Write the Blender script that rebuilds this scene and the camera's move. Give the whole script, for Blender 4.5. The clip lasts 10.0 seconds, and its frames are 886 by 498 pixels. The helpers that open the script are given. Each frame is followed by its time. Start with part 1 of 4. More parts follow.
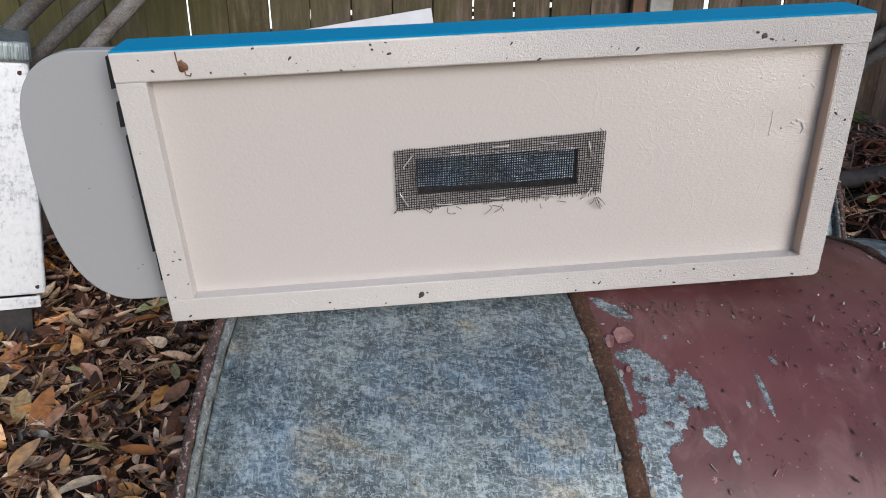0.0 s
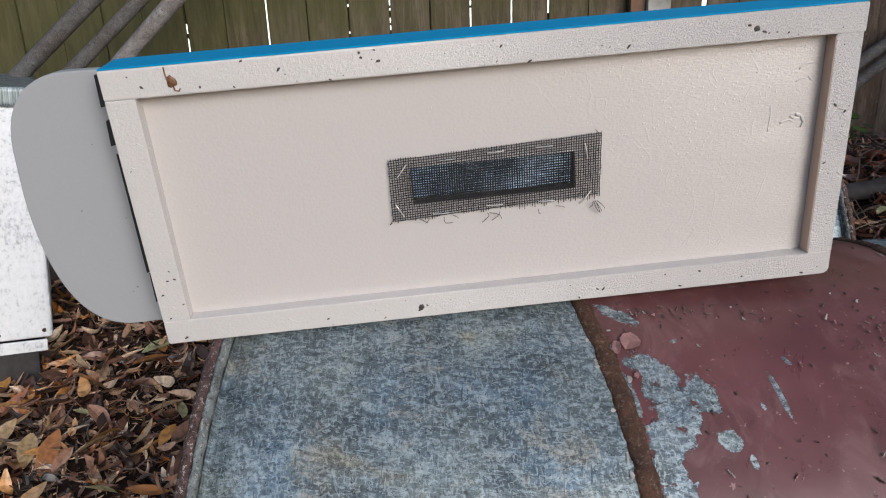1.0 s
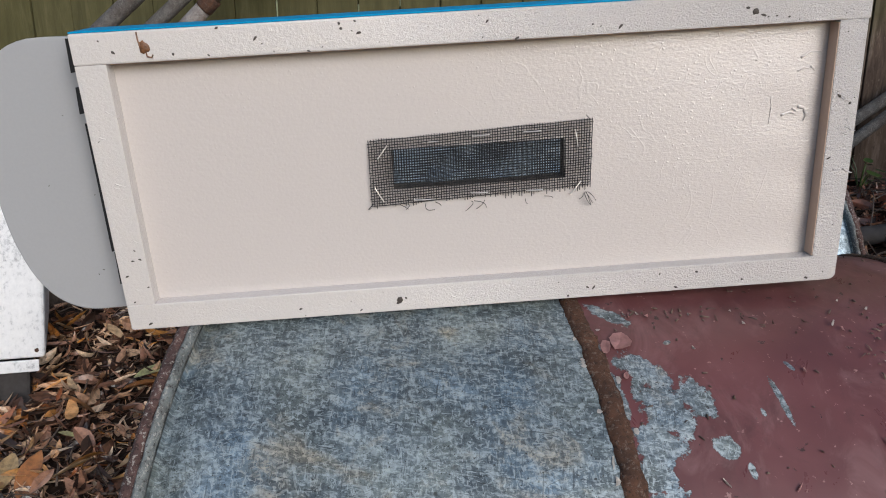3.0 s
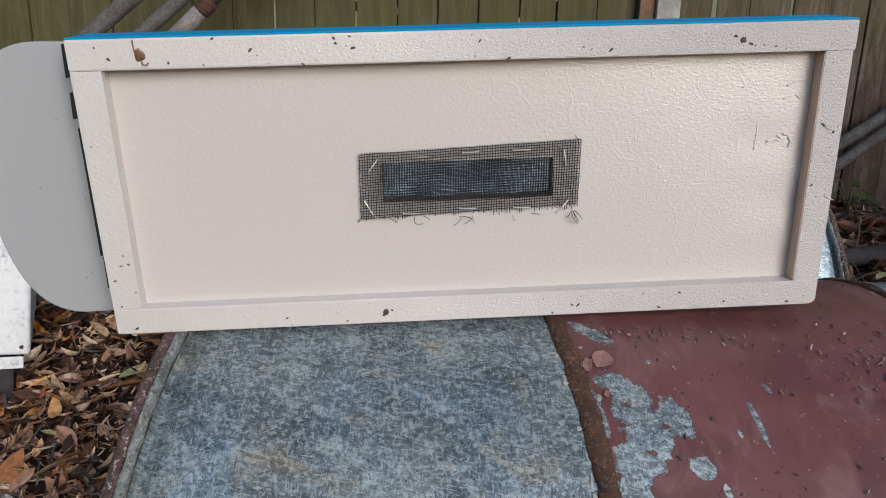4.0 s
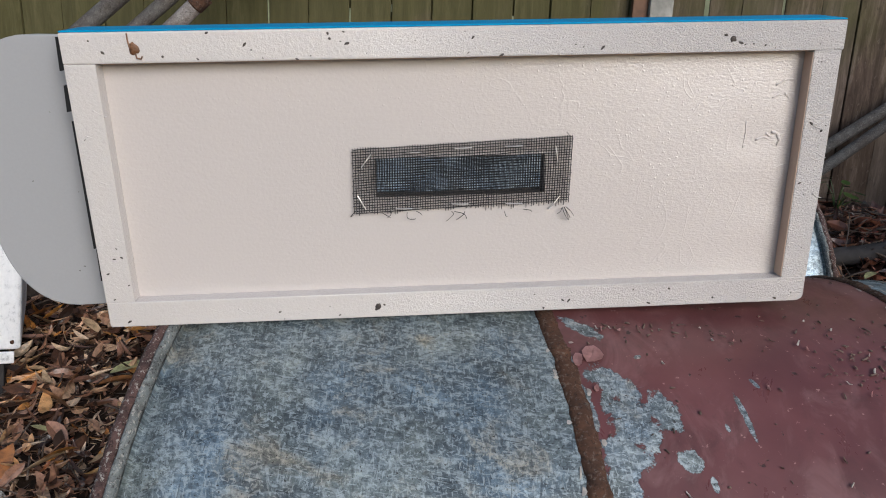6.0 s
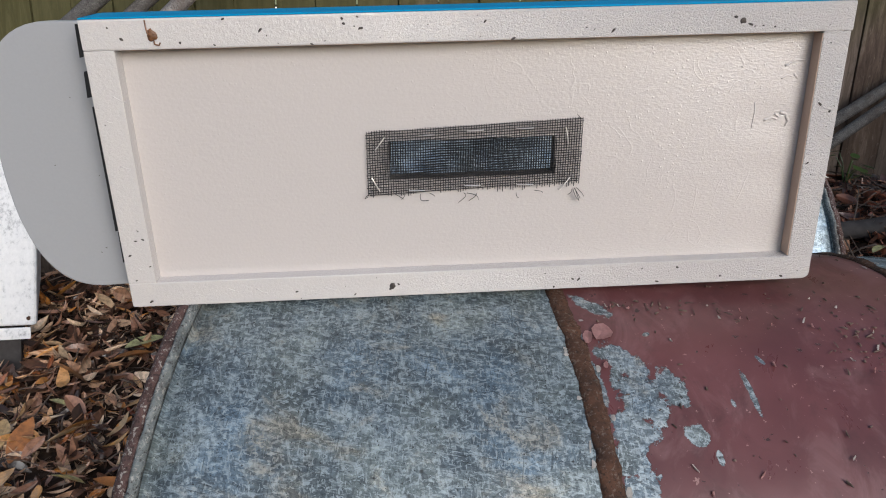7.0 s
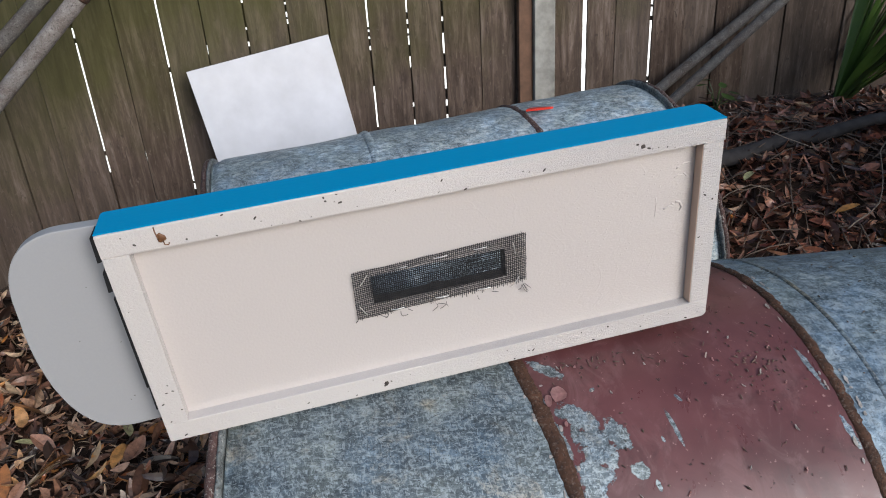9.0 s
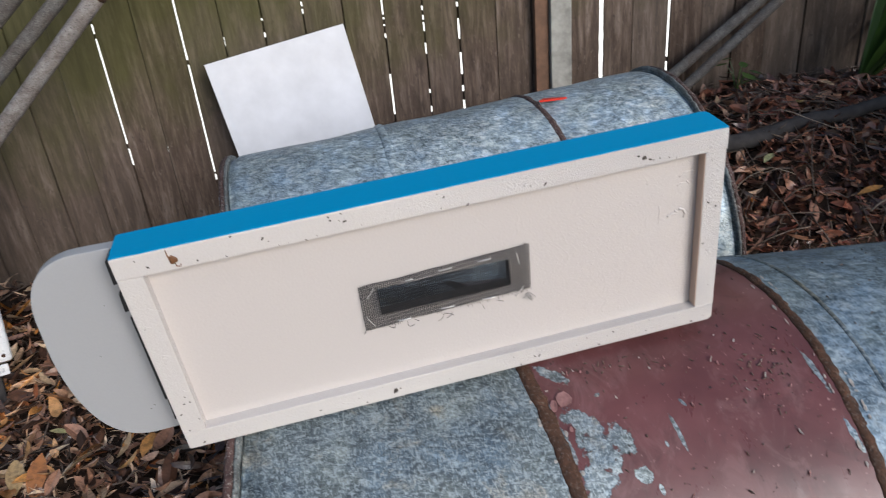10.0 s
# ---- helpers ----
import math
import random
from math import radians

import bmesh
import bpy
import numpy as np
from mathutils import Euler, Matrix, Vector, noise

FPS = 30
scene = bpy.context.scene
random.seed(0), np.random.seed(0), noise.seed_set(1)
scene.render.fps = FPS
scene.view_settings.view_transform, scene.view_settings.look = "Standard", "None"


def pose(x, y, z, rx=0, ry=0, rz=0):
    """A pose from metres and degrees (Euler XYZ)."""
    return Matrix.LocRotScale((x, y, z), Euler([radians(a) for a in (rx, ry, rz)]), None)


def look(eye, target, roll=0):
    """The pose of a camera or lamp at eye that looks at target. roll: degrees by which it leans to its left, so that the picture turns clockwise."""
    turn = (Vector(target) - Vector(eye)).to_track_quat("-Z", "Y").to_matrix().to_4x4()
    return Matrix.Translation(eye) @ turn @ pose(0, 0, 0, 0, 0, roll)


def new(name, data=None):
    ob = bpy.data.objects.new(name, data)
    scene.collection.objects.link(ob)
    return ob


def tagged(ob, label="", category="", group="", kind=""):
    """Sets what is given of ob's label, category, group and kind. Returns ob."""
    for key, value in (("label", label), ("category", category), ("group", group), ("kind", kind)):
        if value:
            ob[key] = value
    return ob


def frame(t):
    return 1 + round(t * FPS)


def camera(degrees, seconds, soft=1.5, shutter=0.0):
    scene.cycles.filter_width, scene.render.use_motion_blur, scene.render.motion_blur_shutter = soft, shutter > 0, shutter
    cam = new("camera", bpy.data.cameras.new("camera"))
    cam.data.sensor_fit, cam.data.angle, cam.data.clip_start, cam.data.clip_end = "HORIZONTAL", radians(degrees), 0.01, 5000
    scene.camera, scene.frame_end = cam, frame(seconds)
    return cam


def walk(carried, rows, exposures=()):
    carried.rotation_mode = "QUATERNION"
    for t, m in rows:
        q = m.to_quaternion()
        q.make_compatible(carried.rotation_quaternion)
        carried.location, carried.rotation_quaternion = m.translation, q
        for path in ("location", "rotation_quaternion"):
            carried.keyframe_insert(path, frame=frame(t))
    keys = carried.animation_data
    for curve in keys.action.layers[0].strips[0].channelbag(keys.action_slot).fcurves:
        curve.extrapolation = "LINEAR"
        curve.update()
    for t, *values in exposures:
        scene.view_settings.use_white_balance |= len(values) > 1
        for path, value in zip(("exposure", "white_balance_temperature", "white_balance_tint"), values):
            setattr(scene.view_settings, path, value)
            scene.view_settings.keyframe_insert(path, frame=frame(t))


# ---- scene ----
cam = camera(63.8, 10.0, soft=1.0, shutter=0.25)
PATH = [
    (0, (0.0288, 0.0235, 0.8276), (0.0175, 1.8734, 0.0674), 0.64),
    (0.5, (0.0344, 0.0249, 0.8343), (0.0295, 1.8837, 0.0962), 0.35),
    (1, (0.0374, 0.0259, 0.8050), (-0.0015, 1.9127, 0.1429), -1.81),
    (1.5, (0.0384, 0.0393, 0.7599), (-0.0593, 1.9572, 0.2014), -1.92),
    (2, (0.0583, 0.0316, 0.7555), (-0.0444, 1.9626, 0.2448), -2.87),
    (3.5, (0.0595, 0.0420, 0.7526), (0.0031, 1.9710, 0.2274), 1.08),
    (4, (0.0617, 0.0357, 0.7601), (0.0127, 1.9705, 0.2558), 1.55),
    (4.5, (0.0625, 0.0330, 0.7607), (0.0238, 1.9681, 0.2567), 1.79),
    (5, (0.0637, 0.0324, 0.7612), (0.0296, 1.9691, 0.2631), 1.92),
    (6.5, (0.0614, 0.0298, 0.7581), (0.0347, 1.9590, 0.2314), 2.05),
    (7, (0.0578, 0.0221, 0.7670), (0.0136, 1.9350, 0.1850), 1.66),
    (7.5, (0.0253, 0.0225, 0.8201), (0.0575, 1.8828, 0.0864), 3.08),
    (7.9, (0.0215, 0.0030, 0.8500), (0.1300, 1.8140, 0.0080), 1.10),
    (8, (0.0240, -0.0041, 0.8666), (0.1482, 1.7974, 0.0067), 0.72),
    (8.5, (0.0180, -0.0243, 0.9235), (0.2038, 1.7627, 0.0450), -2.06),
    (9, (0.0007, -0.0148, 0.9627), (0.2283, 1.7836, 0.1178), -3.63),
    (9.1, (0.0030, -0.0160, 0.9580), (0.2480, 1.7640, 0.0770), -3.30),
    (9.5, (0.0300, -0.0218, 0.9630), (0.3038, 1.7248, 0.0279), -5.06),
    (10, (0.0210, -0.0146, 0.9963), (0.1702, 1.7630, 0.0919), -5.54),
]
walk(cam, [(t, look(eye, target, roll)) for t, eye, target, roll in PATH],
     exposures=((0.0, 0.20, 6420, 10), (3.0, 0.22, 6480, 10), (4.5, 0.20, 6480, 10), (7.5, 0.22, 6450, 10), (8.5, 0.29, 6520, 10), (9.0, 0.32, 6400, 10), (9.5, 0.29, 6260, 11), (10.0, 0.39, 6420, 10)))


# ---- world and light ----
world = bpy.data.worlds.new("world")
scene.world = world
world.use_nodes = True
wn = world.node_tree
sky = wn.nodes.new("ShaderNodeTexSky")
sky.sky_type, sky.sun_disc = "NISHITA", False
sky.sun_elevation, sky.sun_rotation = radians(24), radians(151)
sky.air_density, sky.dust_density, sky.ozone_density = 1.0, 1.5, 1.5
wn.links.new(sky.outputs[0], wn.nodes["Background"].inputs[0])
wn.nodes["Background"].inputs[1].default_value = 0.135
sun = new("sun", bpy.data.lights.new("sun", "SUN"))
sun.data.energy, sun.data.angle, sun.data.color = 2.2, radians(32), (0.965, 0.98, 1.0)
sun.matrix_world = look((2.75, -5.0, 2.5), (0, 0.0, 0.0))


# ---- material helpers ----
def start(name):
    m = bpy.data.materials.new(name)
    m.use_nodes = True
    return m, m.node_tree, m.node_tree.nodes["Principled BSDF"]


def node(nt, kind, ins=None, operation="", blend_type="", feature=""):
    n = nt.nodes.new("ShaderNode" + kind)
    if operation:
        n.operation = operation
    if blend_type:
        n.blend_type = blend_type
    if feature:
        n.feature = feature
    for k, v in (ins or {}).items():
        put(nt, n.inputs[k], v)
    return n


def put(nt, socket, v):
    if isinstance(v, bpy.types.NodeSocket):
        nt.links.new(v, socket)
    else:
        socket.default_value = v


def maths(nt, op, a, b=0.0, c=0.0, clamp=False):
    n = node(nt, "Math", {0: a, 1: b, 2: c}, operation=op)
    n.use_clamp = clamp
    return n.outputs[0]


def coords(nt, scale=(1, 1, 1), kind="Object", rotation=(0, 0, 0)):
    if kind == "Position":
        src = node(nt, "NewGeometry").outputs["Position"]
    else:
        src = node(nt, "TexCoord").outputs[kind]
    return node(nt, "Mapping", {"Vector": src, "Scale": scale, "Rotation": rotation}).outputs[0]


def noisy(nt, vec, scale, detail=4.0, rough=0.55, distortion=0.0):
    return node(nt, "TexNoise", {"Vector": vec, "Scale": scale, "Detail": detail, "Roughness": rough, "Distortion": distortion}).outputs[0]


def ramp(nt, fac, stops):
    n = node(nt, "ValToRGB", {0: fac})
    el = n.color_ramp.elements
    while len(el) < len(stops):
        el.new(0.5)
    for e, (p, c) in zip(el, stops):
        e.position = p
        e.color = (c, c, c, 1) if isinstance(c, (int, float)) else (*c, 1)
    return n.outputs[0]


def mix(nt, fac, a, b, blend="MIX"):
    n = node(nt, "MixRGB", {0: fac, 1: a if isinstance(a, bpy.types.NodeSocket) else (*a, 1), 2: b if isinstance(b, bpy.types.NodeSocket) else (*b, 1)}, blend_type=blend)
    return n.outputs[0]


def bump(nt, bsdf, height, strength, distance):
    n = node(nt, "Bump", {"Height": height, "Strength": strength, "Distance": distance})
    nt.links.new(n.outputs[0], bsdf.inputs["Normal"])


def finish(nt, bsdf, color, rough, metal=0.0, spec=0.5):
    put(nt, bsdf.inputs["Base Color"], color if isinstance(color, bpy.types.NodeSocket) else (*color, 1))
    put(nt, bsdf.inputs["Roughness"], rough)
    put(nt, bsdf.inputs["Metallic"], metal)
    bsdf.inputs["Specular IOR Level"].default_value = spec


# ---- materials ----
def unrolled(nt):
    """Place on a drum's wall: along the axis and round the arc."""
    sep = node(nt, "SeparateXYZ", {0: coords(nt)})
    arc = maths(nt, "MULTIPLY", maths(nt, "ARCTAN2", sep.outputs[1], sep.outputs[2]), 0.287)
    return node(nt, "CombineXYZ", {0: sep.outputs[0], 1: arc, 2: 0.0}).outputs[0]


def stretched(nt, vec, turn, sx, sy):
    turned = node(nt, "Mapping", {"Vector": vec, "Rotation": (0, 0, turn)}).outputs[0]
    return node(nt, "Mapping", {"Vector": turned, "Scale": (sx, sy, 1)}).outputs[0]


def galvanised_color(nt, blotchy=False, shade=(1, 1, 1)):
    """Weathered zinc: feathery crystals, mottled patches, clusters of straight scratches and brown stains."""
    p = unrolled(nt)
    fine = noisy(nt, stretched(nt, p, 0.06, 280, 420), 1.0, 7, 0.74, 0.6)
    mid = noisy(nt, stretched(nt, p, 0.3, 62 if blotchy else 40, 84 if blotchy else 52), 1.0, 4 if blotchy else 5, 0.55 if blotchy else 0.62, 0.8)
    big = noisy(nt, stretched(nt, p, 0.0, 8, 8), 1.0, 3, 0.55)
    v = maths(nt, "ADD", maths(nt, "MULTIPLY", mid, 0.80 if blotchy else 0.38), maths(nt, "MULTIPLY", fine, 0.20 if blotchy else 0.62))
    cells = node(nt, "TexVoronoi", {"Vector": stretched(nt, node(nt, "VectorMath", {0: p, 1: node(nt, "VectorMath", {0: node(nt, "TexNoise", {"Vector": p, "Scale": 140.0, "Detail": 2.0}).outputs[1], 3: 0.007}, operation="SCALE").outputs[0]}, operation="ADD").outputs[0], 0.2, 110, 230), "Scale": 1.0, "Randomness": 1.0}).outputs["Color"]
    v = maths(nt, "ADD", v, maths(nt, "MULTIPLY", maths(nt, "SUBTRACT", node(nt, "SeparateXYZ", {0: cells}).outputs[0], 0.5), 0.13))
    if blotchy:
        base = ramp(nt, v, [(0.38, (0.13, 0.16, 0.178)), (0.47, (0.23, 0.275, 0.30)), (0.54, (0.33, 0.38, 0.41)), (0.61, (0.54, 0.59, 0.61))])
    else:
        base = ramp(nt, v, [(0.35, (0.066, 0.082, 0.094)), (0.45, (0.114, 0.142, 0.162)), (0.55, (0.180, 0.218, 0.242)), (0.66, (0.38, 0.435, 0.46))])
    cloud = noisy(nt, stretched(nt, p, 0.5, 17, 21), 1.0, 5, 0.62, 0.6)
    base = mix(nt, 1.0, base, ramp(nt, cloud, [(0.34, 0.66), (0.50, 1.0), (0.66, 1.34)]), "MULTIPLY")
    tint = noisy(nt, stretched(nt, p, 0.0, 15, 15), 1.0, 4, 0.65)
    base = mix(nt, maths(nt, "MULTIPLY", ramp(nt, tint, [(0.40, 1.0), (0.52, 0.0)]), 0.55), base, mix(nt, 1.0, base, (1.15, 1.06, 0.88), "MULTIPLY"))
    base = mix(nt, maths(nt, "MULTIPLY", ramp(nt, tint, [(0.52, 0.0), (0.64, 1.0)]), 0.7), base, mix(nt, 1.0, base, (0.80, 0.97, 1.16), "MULTIPLY"))
    for turn, sx, sy, bend, light, dark in ((0.10, 70, 230, 0.9, 0.45, 0.0), (-0.40, 110, 300, 0.7, 0.45, 0.2), (1.25, 110, 300, 0.8, 0.4, 0.2), (0.1, 170, 480, 0.8, 0.65, 0.40), (1.45, 200, 500, 0.8, 0.6, 0.40)):
        feather = noisy(nt, stretched(nt, p, turn, sx, sy), 1.0, 2, 0.5, bend)
        base = mix(nt, ramp(nt, feather, [(0.600, 0.0), (0.635, light)]), base, (0.50, 0.56, 0.58) if blotchy else (0.39, 0.445, 0.465))
        base = mix(nt, ramp(nt, feather, [(0.365, dark), (0.395, 0.0)]), base, (0.12, 0.145, 0.16) if blotchy else (0.040, 0.050, 0.058))
    for k, (turn, sx, sy, amount) in enumerate(((0.03, 1000, 44, 0.6), (0.10, 36, 1150, 0.8), (-0.45, 34, 1000, 0.55), (0.5, 30, 1100, 0.5))):
        dash = noisy(nt, stretched(nt, p, turn, sx, sy), 1.0, 2, 0.5, 0.9)
        here = ramp(nt, noisy(nt, stretched(nt, p, 0.9 * k, 30, 30), 1.0, 2, 0.5), [(0.525, 0.0), (0.575, 1.0)])
        mark = maths(nt, "MULTIPLY", ramp(nt, dash, [(0.635, 0.0), (0.675, 0.95)]), here)
        base = mix(nt, maths(nt, "MULTIPLY", mark, amount * (0.12 if blotchy else 1.0)), base, (0.022, 0.028, 0.033))
    pits = noisy(nt, p, 480, 2, 0.5)
    base = mix(nt, ramp(nt, pits, [(0.655, 0.0), (0.70, 0.85)]), base, (0.03, 0.03, 0.03))
    base = mix(nt, maths(nt, "MULTIPLY", ramp(nt, maths(nt, "ADD", maths(nt, "MULTIPLY", big, 0.6), maths(nt, "MULTIPLY", mid, 0.4)), [(0.51, 0.0), (0.59, 1.0)]), 0.25 if blotchy else 0.8), base, mix(nt, 1.0, base, (1.0, 0.78, 0.60), "MULTIPLY"))
    spots = node(nt, "TexVoronoi", {"Vector": p, "Scale": 42.0}).outputs["Distance"]
    base = mix(nt, ramp(nt, spots, [(0.03, 0.85), (0.09, 0.0)]), base, (0.05, 0.052, 0.05))
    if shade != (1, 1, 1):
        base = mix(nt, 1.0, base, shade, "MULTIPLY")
    return base, fine, mid


def galvanised(name, blotchy=False, shade=(1, 1, 1)):
    m, nt, b = start(name)
    base, fine, mid = galvanised_color(nt, blotchy, shade)
    finish(nt, b, base, ramp(nt, mid, [(0.3, 0.38 if blotchy else 0.34), (0.7, 0.60 if blotchy else 0.56)]), 0.32 if blotchy else 0.45)
    bump(nt, b, maths(nt, "ADD", fine, maths(nt, "MULTIPLY", mid, 2.0)), 0.25, 0.001)
    return m


def peeling_maroon():
    """Maroon paint with flaked-off islands of bare zinc, edged with a painted dark shadow lip."""
    m, nt, b = start("peeling_maroon_paint")
    o = coords(nt)
    zinc, fine, mid = galvanised_color(nt)
    sep = node(nt, "SeparateXYZ", {0: o})
    arc = maths(nt, "MULTIPLY", maths(nt, "ARCTAN2", sep.outputs[1], sep.outputs[2]), 0.287)
    field = None
    arc_at = (
        (-0.111, -0.0985, 0.0165, 0.0055, -0.62), (-0.1213, -0.128, 0.0085, 0.0026, -1.09), (-0.1085, -0.169, 0.019, 0.0036, -1.24),
        (-0.091, -0.151, 0.023, 0.0115, -0.75), (-0.081, -0.177, 0.023, 0.0150, -0.9), (-0.088, -0.203, 0.017, 0.0140, -1.2),
        (-0.090, -0.222, 0.013, 0.011, 0.0), (-0.084, -0.243, 0.013, 0.020, 0.0), (-0.061, -0.168, 0.0150, 0.0100, -0.9),
        (-0.0737, -0.1247, 0.0030, 0.0020, 0.5), (-0.048, -0.1995, 0.0095, 0.0062, -0.6), (-0.0085, -0.166, 0.0155, 0.0024, -1.33),
        (0.0035, -0.1405, 0.0045, 0.0014, -0.95), (-0.0212, -0.176, 0.0032, 0.0015, -1.2), (-0.034, -0.214, 0.0048, 0.0019, -1.3),
        (0.1345, -0.12, 0.020, 0.0028, -1.35), (0.146, -0.185, 0.020, 0.0030, -1.35), (0.09, -0.29, 0.02, 0.012, 0.0))
    for x, s, a, c, turn in arc_at:
        dx, ds = maths(nt, "SUBTRACT", sep.outputs[0], x), maths(nt, "SUBTRACT", arc, s + 0.0045)
        ca, sa = math.cos(turn), math.sin(turn)
        du = maths(nt, "ADD", maths(nt, "MULTIPLY", dx, ca / a), maths(nt, "MULTIPLY", ds, sa / a))
        dv = maths(nt, "ADD", maths(nt, "MULTIPLY", dx, -sa / c), maths(nt, "MULTIPLY", ds, ca / c))
        q = maths(nt, "SQRT", maths(nt, "ADD", maths(nt, "MULTIPLY", du, du), maths(nt, "MULTIPLY", dv, dv)))
        field = q if field is None else maths(nt, "MINIMUM", field, q)
    jag = maths(nt, "MULTIPLY", maths(nt, "SUBTRACT", noisy(nt, o, 95, 7, 0.70), 0.5), 2.5)
    field = maths(nt, "ADD", field, jag)
    chips = noisy(nt, o, 120, 3, 0.6)
    bare = ramp(nt, field, [(0.97, 1.0), (1.03, 0.0)])
    chip = ramp(nt, chips, [(0.690, 0.0), (0.705, 1.0)])
    # Dark lip: shade at the broken paint edge, put into the colour.
    lip = ramp(nt, field, [(0.93, 0.0), (1.0, 1.0), (1.12, 0.0)])
    big = noisy(nt, o, 9, 4, 0.6)
    paint = ramp(nt, big, [(0.3, (0.078, 0.028, 0.029)), (0.55, (0.114, 0.042, 0.0425)), (0.75, (0.155, 0.064, 0.065))])
    grime = noisy(nt, o, 20, 6, 0.72, 0.5)
    paint = mix(nt, maths(nt, "MULTIPLY", ramp(nt, grime, [(0.52, 0.0), (0.70, 1.0)]), 0.65), paint, (0.050, 0.024, 0.023))
    haze = noisy(nt, coords(nt, (1.0, 0.6, 0.6)), 34, 5, 0.7, 0.8)
    paint = mix(nt, maths(nt, "MULTIPLY", ramp(nt, haze, [(0.52, 0.0), (0.70, 1.0)]), 0.35), paint, (0.23, 0.125, 0.125))
    dust = noisy(nt, o, 210, 3, 0.6)
    paint = mix(nt, ramp(nt, dust, [(0.67, 0.0), (0.72, 0.7)]), paint, (0.33, 0.20, 0.18))
    col = mix(nt, bare, paint, zinc)
    col = mix(nt, maths(nt, "MULTIPLY", chip, 0.8), col, (0.03, 0.02, 0.018))
    col = mix(nt, maths(nt, "MULTIPLY", lip, 0.75), col, (0.045, 0.03, 0.028))
    rough = mix(nt, bare, ramp(nt, haze, [(0.3, 0.24), (0.7, 0.50)]), (0.55, 0.55, 0.55))
    finish(nt, b, col, rough, maths(nt, "MULTIPLY", bare, 0.45), 0.42)
    h = maths(nt, "SUBTRACT", maths(nt, "MULTIPLY", noisy(nt, o, 150, 4, 0.6), 0.12), bare)
    bump(nt, b, maths(nt, "SUBTRACT", h, chip), 0.6, 0.0012)
    return m


def rusty(name, dark, light, flecks=0.6):
    m, nt, b = start(name)
    o = coords(nt)
    n1, n2 = noisy(nt, o, 60, 6, 0.7), noisy(nt, o, 14, 4, 0.6)
    col = ramp(nt, n1, [(0.3, dark), (0.7, light)])
    col = mix(nt, maths(nt, "MULTIPLY", ramp(nt, n2, [(0.45, 0.0), (0.65, 1.0)]), 0.4), col, (0.05, 0.022, 0.012))
    pit = noisy(nt, o, 420, 4, 0.7)
    col = mix(nt, ramp(nt, pit, [(0.36, 0.8), (0.46, 0.0)]), col, (0.012, 0.007, 0.006))
    fl = noisy(nt, o, 330, 6, 0.75)
    col = mix(nt, maths(nt, "MULTIPLY", ramp(nt, fl, [(0.555, 0.0), (0.60, 1.0)]), flecks), col, (0.42, 0.40, 0.37))
    finish(nt, b, col, 0.75, 0.0, 0.3)
    bump(nt, b, maths(nt, "ADD", n1, pit), 0.8, 0.0018)
    return m


